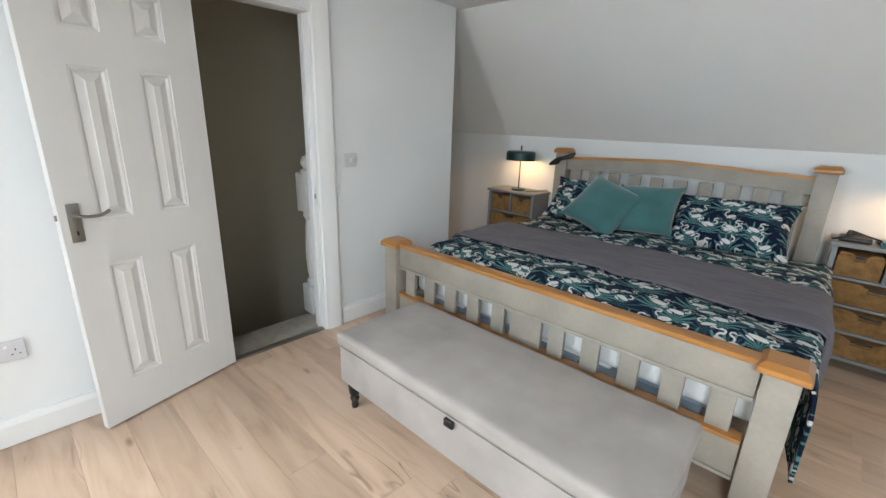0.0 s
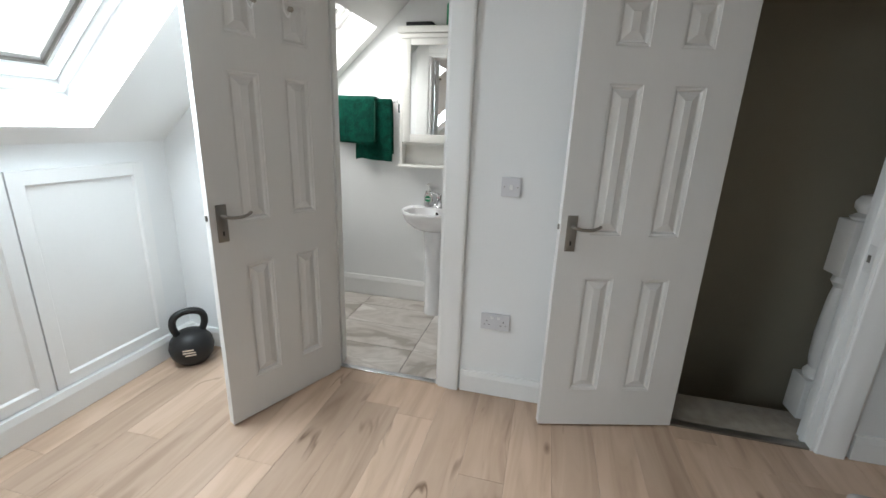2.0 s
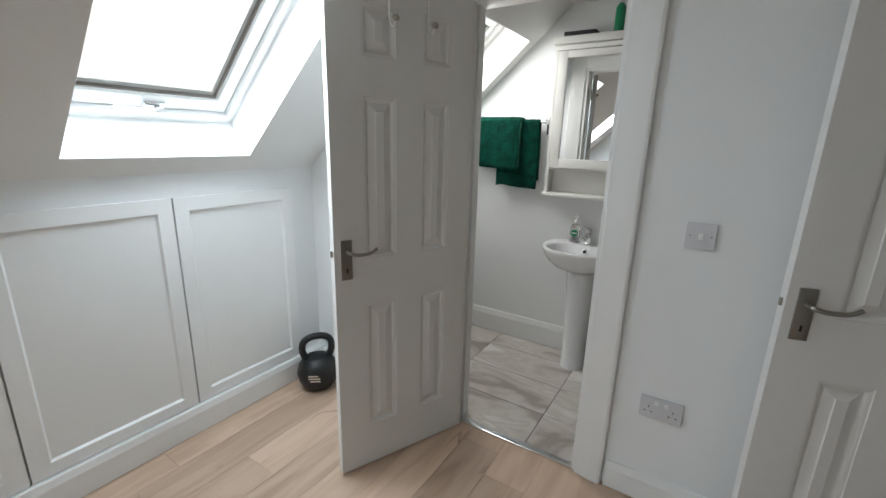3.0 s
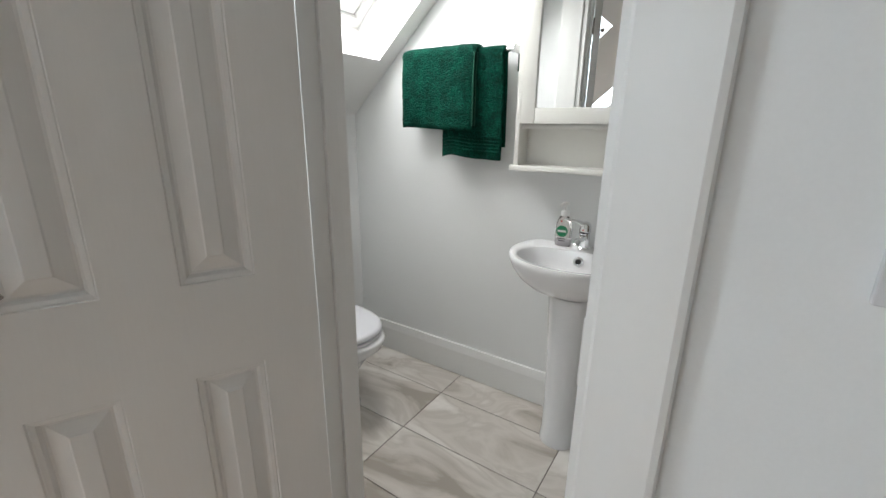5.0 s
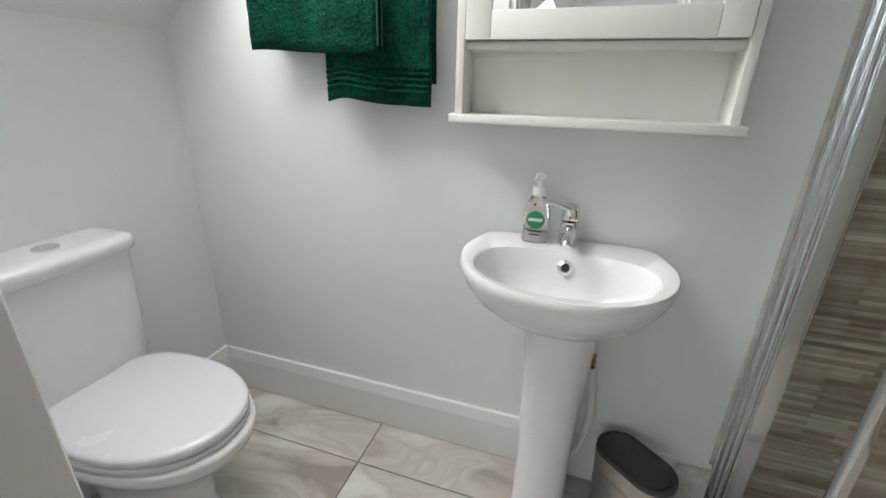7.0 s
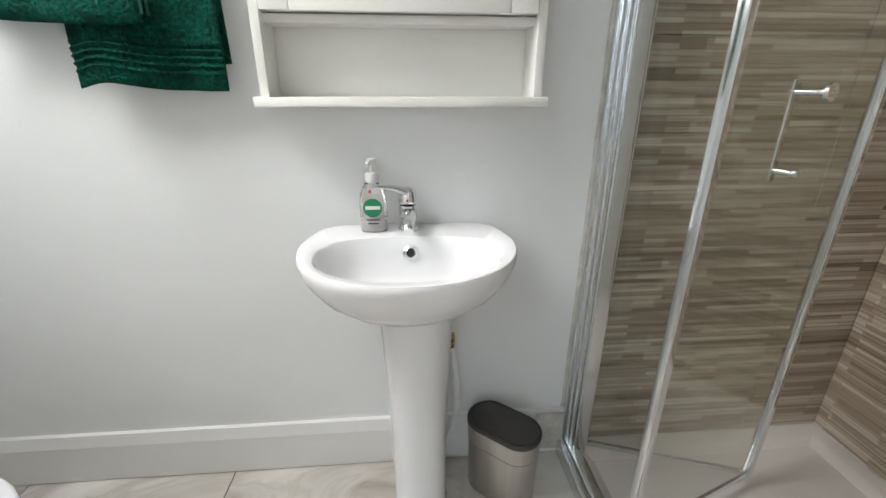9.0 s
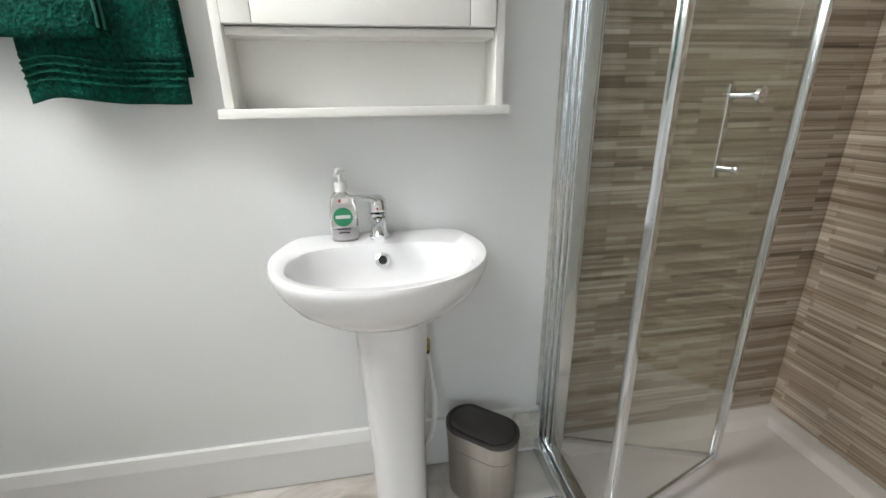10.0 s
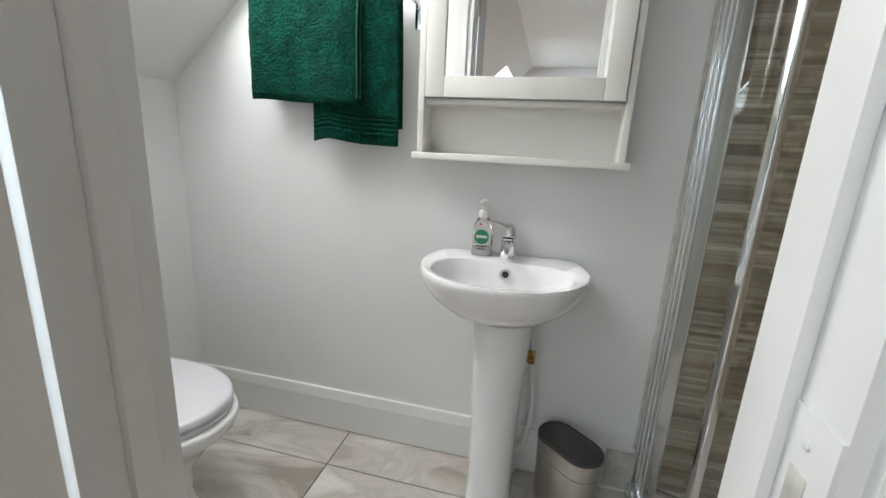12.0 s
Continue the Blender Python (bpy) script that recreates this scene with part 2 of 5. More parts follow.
def strip_tile():
    """Glazed wall tile printed with stacked narrow strips."""
    m = bpy.data.materials.new("striped_wall_tile")
    m.use_nodes = True
    n, l = m.node_tree.nodes, m.node_tree.links
    b = n["Principled BSDF"]
    co = n.new("ShaderNodeTexCoord")
    sep = n.new("ShaderNodeSeparateXYZ")
    l.new(co.outputs["Object"], sep.inputs[0])
    add = n.new("ShaderNodeMath")
    l.new(sep.outputs["X"], add.inputs[0])
    l.new(sep.outputs["Y"], add.inputs[1])
    com = n.new("ShaderNodeCombineXYZ")
    l.new(add.outputs[0], com.inputs["X"])
    l.new(sep.outputs["Z"], com.inputs["Y"])
    outs = []
    for w, h, o in ((0.23, 0.0135, 0.37), (0.36, 0.031, 0.61)):
        br = n.new("ShaderNodeTexBrick")
        br.offset, br.squash = o, 1.0
        br.inputs["Scale"].default_value = 1.0
        br.inputs["Brick Width"].default_value, br.inputs["Row Height"].default_value = w, h
        br.inputs["Mortar Size"].default_value = 0.0006
        br.inputs["Color1"].default_value, br.inputs["Color2"].default_value, br.inputs["Mortar"].default_value = (0, 0, 0, 1), (1, 1, 1, 1), (0.1, 0.1, 0.1, 1)
        l.new(com.outputs[0], br.inputs["Vector"])
        outs.append(br.outputs["Color"])
    mx = n.new("ShaderNodeMix")
    mx.data_type = "RGBA"
    mx.inputs["Factor"].default_value = 0.4
    l.new(outs[0], mx.inputs["A"])
    l.new(outs[1], mx.inputs["B"])
    mp = n.new("ShaderNodeMapping")
    mp.inputs["Scale"].default_value = (2.5, 110, 1)
    l.new(com.outputs[0], mp.inputs[0])
    ns = n.new("ShaderNodeTexNoise")
    ns.inputs["Scale"].default_value, ns.inputs["Detail"].default_value = 1.0, 5
    l.new(mp.outputs[0], ns.inputs["Vector"])
    m2 = n.new("ShaderNodeMix")
    m2.data_type = "RGBA"
    m2.inputs["Factor"].default_value = 0.55
    l.new(mx.outputs["Result"], m2.inputs["A"])
    l.new(ns.outputs["Fac"], m2.inputs["B"])
    ramp = n.new("ShaderNodeValToRGB")
    e = ramp.color_ramp.elements
    e[0].position, e[0].color = 0.27, (0.20, 0.145, 0.105, 1)
    e[1].position, e[1].color = 0.72, (0.66, 0.58, 0.49, 1)
    e.new(0.5).color = (0.41, 0.335, 0.26, 1)
    l.new(m2.outputs["Result"], ramp.inputs[0])
    l.new(ramp.outputs[0], b.inputs["Base Color"])
    b.inputs["Roughness"].default_value = 0.22
    bp = n.new("ShaderNodeBump")
    bp.inputs["Strength"].default_value, bp.inputs["Distance"].default_value = 0.25, 0.001
    l.new(m2.outputs["Result"], bp.inputs["Height"])
    l.new(bp.outputs[0], b.inputs["Normal"])
    return m


def printed_cotton():
    """Navy cotton print with white birds and teal fan leaves."""
    m = bpy.data.materials.new("navy_bird_print_cotton")
    m.use_nodes = True
    n, l = m.node_tree.nodes, m.node_tree.links
    b = n["Principled BSDF"]
    co = n.new("ShaderNodeTexCoord")
    warp = n.new("ShaderNodeTexNoise")
    warp.inputs["Scale"].default_value, warp.inputs["Detail"].default_value = 7, 1
    l.new(co.outputs["UV"], warp.inputs["Vector"])
    ma = n.new("ShaderNodeVectorMath")
    ma.operation = "MULTIPLY_ADD"
    l.new(warp.outputs["Color"], ma.inputs[0])
    ma.inputs[1].default_value = (0.03, 0.03, 0)
    l.new(co.outputs["UV"], ma.inputs[2])

    def cells(scale, shift, stretch):
        mp = n.new("ShaderNodeMapping")
        mp.inputs["Location"].default_value, mp.inputs["Scale"].default_value = shift, stretch
        l.new(ma.outputs[0], mp.inputs[0])
        v = n.new("ShaderNodeTexVoronoi")
        v.voronoi_dimensions = "2D"
        v.inputs["Scale"].default_value, v.inputs["Randomness"].default_value = scale, 0.55
        l.new(mp.outputs[0], v.inputs["Vector"])
        return v, mp

    def math2(op, a, c=0.0):
        t = n.new("ShaderNodeMath")
        t.operation = op
        for i, s in enumerate((a, c)):
            if isinstance(s, (int, float)):
                t.inputs[i].default_value = s
            else:
                l.new(s, t.inputs[i])
        return t.outputs[0]

    def blade(a, limit):
        return math2("LESS_THAN", a, limit)

    def motif(scale, shift):
        """One wading bird over a fan of pointed leaves in each cell; returns both masks."""
        v, mp = cells(scale, shift, (1, 1, 1))
        local = n.new("ShaderNodeVectorMath")
        local.operation = "SUBTRACT"
        l.new(mp.outputs[0], local.inputs[0])
        l.new(v.outputs["Position"], local.inputs[1])
        sp, rnd = n.new("ShaderNodeSeparateXYZ"), n.new("ShaderNodeSeparateXYZ")
        l.new(local.outputs[0], sp.inputs[0])
        l.new(v.outputs["Color"], rnd.inputs[0])
        side = math2("SUBTRACT", math2("MULTIPLY", math2("GREATER_THAN", rnd.outputs["X"], 0.5), 2.0), 1.0)
        x = math2("MULTIPLY", math2("MULTIPLY", sp.outputs["X"], scale), side)
        y = math2("MULTIPLY", sp.outputs["Y"], scale)

        def at(cx, cy, tilt=0.0):
            a, c = math2("SUBTRACT", x, cx), math2("SUBTRACT", y, cy)
            return math2("ADD", a, math2("MULTIPLY", c, tilt)), math2("SUBTRACT", c, math2("MULTIPLY", a, tilt))

        def oval(cx, cy, rx, ry, tilt=0.0):
            a, c = at(cx, cy, tilt)
            return blade(math2("ADD", math2("POWER", math2("ABSOLUTE", math2("DIVIDE", a, rx)), 2.0), math2("POWER", math2("ABSOLUTE", math2("DIVIDE", c, ry)), 2.0)), 1.0)

        def arc(cx, cy, radius, width, toward):
            a, c = at(cx, cy)
            dist = math2("SQRT", math2("ADD", math2("MULTIPLY", a, a), math2("MULTIPLY", c, c)))
            return math2("MULTIPLY", blade(math2("ABSOLUTE", math2("SUBTRACT", dist, radius)), width), math2("GREATER_THAN", math2("MULTIPLY", a, toward), -0.02))

        body = math2("MAXIMUM", oval(0.10, 0.0, 0.22, 0.095, 0.3), oval(0.26, -0.10, 0.12, 0.042, 0.6))
        neck = math2("MAXIMUM", arc(-0.11, 0.14, 0.10, 0.028, -1.0), arc(-0.13, 0.30, 0.07, 0.026, 1.0))
        head = math2("MAXIMUM", oval(-0.16, 0.37, 0.06, 0.036), oval(-0.27, 0.35, 0.09, 0.014, -0.15))
        bird = math2("MAXIMUM", body, math2("MAXIMUM", neck, head))
        a, c = at(0.05, -0.34)
        dist = math2("SQRT", math2("ADD", math2("MULTIPLY", a, a), math2("MULTIPLY", c, c)))
        spokes = math2("SINE", math2("MULTIPLY", math2("ARCTAN2", c, a), 15.0), 0.0)
        fan = math2("MULTIPLY", math2("GREATER_THAN", spokes, math2("SUBTRACT", math2("MULTIPLY", dist, 2.3), 0.72)), math2("GREATER_THAN", c, -0.10))
        return bird, math2("MULTIPLY", fan, blade(dist, 0.72))

    bird, leaf = motif(6.5, (0.03, 0.05, 0))
    bird2, leaf2 = motif(7.6, (0.41, 0.23, 0))
    leaf = math2("MAXIMUM", leaf, math2("MULTIPLY", leaf2, 0.25))
    bird = math2("MAXIMUM", bird, math2("MULTIPLY", bird2, 0.85))
    m1, m2 = n.new("ShaderNodeMix"), n.new("ShaderNodeMix")
    m1.data_type = m2.data_type = "RGBA"
    m1.inputs["A"].default_value, m1.inputs["B"].default_value = (0.008, 0.013, 0.032, 1), (0.085, 0.20, 0.195, 1)
    m2.inputs["B"].default_value = (0.66, 0.64, 0.62, 1)
    l.new(leaf, m1.inputs["Factor"])
    l.new(m1.outputs["Result"], m2.inputs["A"])
    l.new(bird, m2.inputs["Factor"])
    l.new(m2.outputs["Result"], b.inputs["Base Color"])
    b.inputs["Roughness"].default_value, b.inputs["Sheen Weight"].default_value = 0.85, 0.0
    return m


def wicker():
    m = mat("wicker", (0.42, 0.225, 0.075), 0.65, var=0.2, scale=25, fine=60, bump=0.0)
    n, l = m.node_tree.nodes, m.node_tree.links
    co, wv = n.new("ShaderNodeTexCoord"), n.new("ShaderNodeTexWave")
    wv.bands_direction = "Z"
    wv.inputs["Scale"].default_value, wv.inputs["Distortion"].default_value = 55, 3
    wv.inputs["Detail"].default_value = 3
    l.new(co.outputs["Object"], wv.inputs["Vector"])
    bp = n.new("ShaderNodeBump")
    bp.inputs["Strength"].default_value, bp.inputs["Distance"].default_value = 0.9, 0.004
    l.new(wv.outputs["Fac"], bp.inputs["Height"])
    l.new(bp.outputs[0], n["Principled BSDF"].inputs["Normal"])
    return m


PLANK, TILE, STRIP, PRINT, WICKER = wood_planks(), stone_tile(), strip_tile(), printed_cotton(), wicker()

for cloth in (GREENT, GREENB, THROW, BENCH, TEAL, PRINT, CARPET):
    cloth.node_tree.nodes["Principled BSDF"].inputs["Specular IOR Level"].default_value = 0.12


ROOM = Vector((0, 0, 0))  # plan offset of the room being built


# ---- mesh helpers (all in plan units; part() turns them into metres) ----
def base(name, loc, label, category, group="", kind=""):
    ob = new(name)
    ob.location = S * (Vector(loc) + ROOM)
    ob.empty_display_size = 0.1
    return tagged(ob, label, category, group, kind)


def part(name, bm, material, parent=None, label="", angle=35, **tags):
    bmesh.ops.translate(bm, vec=ROOM, verts=bm.verts)
    bmesh.ops.scale(bm, vec=(S, S, S), verts=bm.verts)
    bmesh.ops.recalc_face_normals(bm, faces=bm.faces)
    me = bpy.data.meshes.new(name)
    bm.to_mesh(me)
    bm.free()
    me.materials.append(material)
    me.shade_smooth()
    me.set_sharp_from_angle(angle=radians(angle))
    ob = new(name, me)
    if parent is not None:
        ob.parent = parent
        if parent.type == "EMPTY":
            ob.matrix_parent_inverse = Matrix.Translation(parent.location).inverted()
    return tagged(ob, label, **tags)


def box(x0, x1, y0, y1, z0, z1, bev=0.0, seg=2, bm=None):
    b2 = bmesh.new()
    bmesh.ops.create_cube(b2, size=1, matrix=Matrix.LocRotScale(((x0 + x1) / 2, (y0 + y1) / 2, (z0 + z1) / 2), None, (abs(x1 - x0), abs(y1 - y0), abs(z1 - z0))))
    if bev:
        bmesh.ops.bevel(b2, geom=b2.edges[:], offset=bev, segments=seg, affect="EDGES", profile=0.6)
    return merge(bm, b2)


def merge(bm, b2):
    if bm is None:
        return b2
    me = bpy.data.meshes.new("joined")
    b2.to_mesh(me)
    b2.free()
    bm.from_mesh(me)
    bpy.data.meshes.remove(me)
    return bm


def moved(bm, m):
    bmesh.ops.transform(bm, matrix=m, verts=bm.verts)
    return bm


def loft(rings, cap0=True, cap1=True, bm=None):
    b2 = bmesh.new()
    vs = [[b2.verts.new(p) for p in r] for r in rings]
    n = len(rings[0])
    for a, c in zip(vs, vs[1:]):
        for i in range(n):
            b2.faces.new((a[i], a[(i + 1) % n], c[(i + 1) % n], c[i]))
    if cap0:
        b2.faces.new(vs[0][::-1])
    if cap1:
        b2.faces.new(vs[-1])
    return merge(bm, b2)


def lathe(profile, centre, n=24, bm=None):
    x, y, z = centre
    return loft([[(x + max(r, 0.0004) * math.cos(2 * math.pi * i / n), y + max(r, 0.0004) * math.sin(2 * math.pi * i / n), z + h) for i in range(n)] for r, h in profile], bm=bm)


def tube(points, r, n=10, bm=None, smooth=4):
    """A round bar along a smoothed line."""
    pts = [Vector(p) for p in points]
    if smooth > 1 and len(pts) > 2:
        out = []
        for i in range(len(pts) - 1):
            p0, p1, p2, p3 = pts[max(i - 1, 0)], pts[i], pts[i + 1], pts[min(i + 2, len(pts) - 1)]
            for k in range(smooth):
                t = k / smooth
                out.append(0.5 * (2 * p1 + (p2 - p0) * t + (2 * p0 - 5 * p1 + 4 * p2 - p3) * t * t + (3 * p1 - p0 - 3 * p2 + p3) * t ** 3))
        pts = out + [pts[-1]]
    rings, up = [], Vector((0, 0, 1))
    for i, p in enumerate(pts):
        d = (pts[min(i + 1, len(pts) - 1)] - pts[max(i - 1, 0)]).normalized()
        if abs(d.dot(up)) > 0.95:
            up = Vector((1, 0, 0)) if abs(d.x) < 0.9 else Vector((0, 1, 0))
        s = d.cross(up).normalized()
        u = s.cross(d)
        up = u
        rings.append([p + r * (math.cos(2 * math.pi * k / n) * s + math.sin(2 * math.pi * k / n) * u) for k in range(n)])
    return loft(rings, bm=bm)


def cushion(w, h, d, n=18, pinch=0.12):
    """A stuffed pillow lying in x, z and thick in y, about its centre."""
    b2 = bmesh.new()
    grid = {}
    for side in (1, -1):
        for i in range(n + 1):
            for j in range(n + 1):
                u, v = 2 * i / n - 1, 2 * j / n - 1
                edge = i in (0, n) or j in (0, n)
                if edge and side == -1:
                    grid[side, i, j] = grid[1, i, j]
                    continue
                t = max(0.0, (1 - abs(u) ** 2.6) * (1 - abs(v) ** 2.6)) ** 0.55
                cx, cz = u * w / 2 * (1 - pinch * (1 - v * v) * abs(u) ** 6), v * h / 2 * (1 - pinch * (1 - u * u) * abs(v) ** 6)
                wob = noise.noise((u * 2.3, v * 2.3, side * 3 + w)) * 0.10
                grid[side, i, j] = b2.verts.new((cx, side * d / 2 * t * (1 + wob), cz))
    uvl = b2.loops.layers.uv.new("uv")
    for side in (1, -1):
        for i in range(n):
            for j in range(n):
                q = [grid[side, i, j], grid[side, i + 1, j], grid[side, i + 1, j + 1], grid[side, i, j + 1]]
                f = b2.faces.new(q)
                for lp in f.loops:
                    lp[uvl].uv = (lp.vert.co.x + side * 3, lp.vert.co.z)
    return b2


# ---- the large structure ----
DW, EW, TAN, KY, KZ, CZ = -2.42, -3.46, 0.90, -2.17, 1.36, 2.42  # door wall, basin wall, roof pitch, eaves wall, its top, ceiling
XE, BY, BZ = 2.0, 4.10, 1.41  # far gable, bed eaves wall, its top
ANG = math.atan(TAN)
CA, SA = math.cos(ANG), math.sin(ANG)


def structure(name, bm, material, label, category="wall"):
    return part(name, bm, material, None, label, category=category, kind="structure")


wd = box(DW - 0.12, DW, KY, -1.093, 0, CZ)
box(DW - 0.12, DW, -1.093, -0.362, 2.17, CZ, bm=wd)
box(DW - 0.12, DW, -0.362, 0.835, 0, CZ, bm=wd)
box(DW - 0.12, DW, 0.835, 1.59, 2.17, CZ, bm=wd)
box(DW - 0.12, DW, 1.59, 2.91, 0, CZ, bm=wd)
structure("wall_west", wd, WALL, "white painted plaster wall with two door openings")
structure("wall_eaves_bedroom", box(DW, XE, KY - 0.1, KY, 0, KZ), WALL, "low white eaves wall with panelled doors")
structure("wall_eaves_bed", box(-3.5, XE, BY, BY + 0.1, 0, BZ), WALL, "low white eaves wall behind the bed")
structure("wall_east", box(XE, XE + 0.12, KY - 0.1, BY + 0.1, 0, CZ), WALL, "plain white gable wall of the bedroom")
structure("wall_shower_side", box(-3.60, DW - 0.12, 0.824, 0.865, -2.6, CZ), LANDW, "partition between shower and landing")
structure("wall_landing_west", box(-3.72, -3.6, 0.87, 2.81, -2.6, CZ), LANDW, "stairwell wall in a dull stone colour")
structure("wall_landing_north", box(-3.6, DW - 0.12, 2.81, 2.91, -2.6, CZ), WALL, "white plaster wall beside the stairwell")
structure("wall_alcove_end", box(-3.62, -3.5, 2.91, BY, 0, CZ), WALL, "white plaster end wall of the bed alcove")
structure("stairwell_base", box(-3.72, DW, 0.8, 2.91, -2.7, -2.6), CARPET, "carpeted floor at the foot of the stairs", "floor")
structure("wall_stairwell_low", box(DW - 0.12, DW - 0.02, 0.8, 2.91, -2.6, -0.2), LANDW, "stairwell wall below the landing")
structure("landing_floor", box(-2.76, DW - 0.01, 0.87, 2.81, -0.2, 0.0, 0.012), CARPET, "beige carpeted landing at the stair head", "floor")


def slope(x0, x1, s0, s1, y, z, sign, bm):
    """A slab of sloping ceiling, 0.25 thick, from s0 to s1 up the slope."""
    b2 = box(x0, x1, s0, s1, 0, 0.25)
    m = Matrix.Translation((0, y, z)) @ Matrix.Rotation(ANG, 4, "X")
    moved(b2, m)
    if sign < 0:
        bmesh.ops.scale(b2, vec=(1, -1, 1), space=Matrix.Translation((0, -y, 0)), verts=b2.verts)
    return merge(bm, b2)


SKY = [(-1.95, -1.18, 0.12, 1.26), (0.65, 1.42, 0.12, 1.26)]
END = (CZ - KZ) / SA
sl = bmesh.new()
edges = [DW - 0.06, -1.95, -1.18, 0.65, 1.42, XE]
slope(edges[0], XE, 0 - 0.1, 0.12, KY, KZ, 1, sl)
slope(edges[0], XE, 1.26, END + 0.3, KY, KZ, 1, sl)
for a, b in ((0, 1), (2, 3), (4, 5)):
    slope(edges[a], edges[b], 0.12, 1.26, KY, KZ, 1, sl)
structure("ceiling_slope_eaves", sl, CEIL, "sloping plaster ceiling with skylight openings", "ceiling")
structure("ceiling_slope_bed", slope(-3.62, XE, -0.1, (CZ - BZ) / SA + 0.3, BY, BZ, -1, bmesh.new()), CEIL, "plain sloping plaster ceiling above the bed", "ceiling")
structure("ceiling", box(-3.72, XE + 0.1, KY + (CZ - KZ) / TAN - 0.02, BY - (CZ - BZ) / TAN + 0.02, CZ, CZ + 0.12), CEIL, "flat white plaster ceiling", "ceiling")


def skylight(number, x0, x1, s0, s1, watts, tint=(0.79, 0.91, 1.0)):
    """A roof window set in the outer face of the slope, with frame, sash, pane and handle."""
    place = Matrix.Translation((0, KY, KZ)) @ Matrix.Rotation(ANG, 4, "X")
    w = base(f"window_{number}", place @ Vector(((x0 + x1) / 2, s0, 0.25)), "white-framed pivoting roof window letting in daylight", "skylight", kind="structure")
    f = bmesh.new()
    for a, b, c, d in ((x0 - 0.02, x1 + 0.02, s0 - 0.02, s0 + 0.05), (x0 - 0.02, x1 + 0.02, s1 - 0.05, s1 + 0.02), (x0 - 0.02, x0 + 0.04, s0 + 0.05, s1 - 0.05), (x1 - 0.04, x1 + 0.02, s0 + 0.05, s1 - 0.05)):
        box(a, b, c, d, 0.215, 0.33, 0.006, bm=f)
    part("window_frame", moved(f, place), TRIM, w)
    f = bmesh.new()
    a0, a1, b0, b1 = x0 + 0.045, x1 - 0.045, s0 + 0.055, s1 - 0.055
    for a, b, c, d in ((a0, a1, b0, b0 + 0.07), (a0, a1, b1 - 0.07, b1), (a0, a0 + 0.06, b0 + 0.07, b1 - 0.07), (a1 - 0.06, a1, b0 + 0.07, b1 - 0.07)):
        box(a, b, c, d, 0.235, 0.31, 0.008, bm=f)
    part("sash", moved(f, place), TRIM, w)
    f = bmesh.new()
    for a, b, c, d in ((a0 + 0.06, a1 - 0.06, b0 + 0.07, b0 + 0.078), (a0 + 0.06, a1 - 0.06, b1 - 0.078, b1 - 0.07), (a0 + 0.06, a0 + 0.068, b0 + 0.07, b1 - 0.07), (a1 - 0.068, a1 - 0.06, b0 + 0.07, b1 - 0.07)):
        box(a, b, c, d, 0.252, 0.275, 0.002, bm=f)
    part("gasket", moved(f, place), STEEL, w, "dark grey glazing gasket")
    p = part("pane", moved(box(a0 + 0.05, a1 - 0.05, b0 + 0.06, b1 - 0.06, 0.265, 0.273), place), GLASS, w)
    p.visible_shadow = False
    xc = (x0 + x1) / 2
    h = box(xc - 0.045, xc + 0.045, b0 + 0.012, b0 + 0.046, 0.218, 0.238, 0.006)
    tube([(xc - 0.02, b0 + 0.03, 0.215), (xc + 0.03, b0 + 0.022, 0.195), (xc + 0.12, b0 + 0.03, 0.19), (xc + 0.16, b0 + 0.034, 0.195)], 0.008, bm=h)
    part("handle", moved(h, place), ALU, w, "brushed metal window handle")
    c = place @ Vector((0, (s0 + s1) / 2, 0.20))
    sky_lamp(x0 + 0.05, x1 - 0.05, (c.y, c.z), (-SA, CA), s1 - s0 - 0.1, watts, tint)


skylight(1, *SKY[0], WATT * 0.7)
skylight(2, *SKY[1], WATT * 1.1)


def skirting(name, x0, x1, y0, y1, h, face):
    """A board with a bevelled top; face is the side that shows: +x, -x, +y or -y."""
    bm = box(x0, x1, y0, y1, 0.004, h * 0.78)
    dx0, dx1 = (0, 0.008) if face == "+x" else (0.008, 0) if face == "-x" else (0, 0)
    dy0, dy1 = (0, 0.008) if face == "+y" else (0.008, 0) if face == "-y" else (0, 0)
    b2 = box(x0, x1, y0, y1, h * 0.78, h)
    for v in b2.verts:
        if v.co.z > h * 0.9:
            v.co.x = min(max(v.co.x, x0 + dx0), x1 - dx1)
            v.co.y = min(max(v.co.y, y0 + dy0), y1 - dy1)
    merge(bm, b2)
    return structure(name, bm, TRIM, "white gloss moulded skirting board", "skirting")


T = 0.022
skirting("baseboard_a", DW, DW + T, -0.245, 0.80, 0.135, "+x")
skirting("baseboard_b", DW, DW + T, 1.715, 2.91, 0.135, "+x")
skirting("baseboard_c", DW, DW + T, KY + 0.05, -1.15, 0.135, "+x")
skirting("baseboard_d", DW, XE, KY, KY + 0.05, 0.15, "+y")
skirting("baseboard_e", -3.5, XE, BY - T, BY, 0.135, "-y")



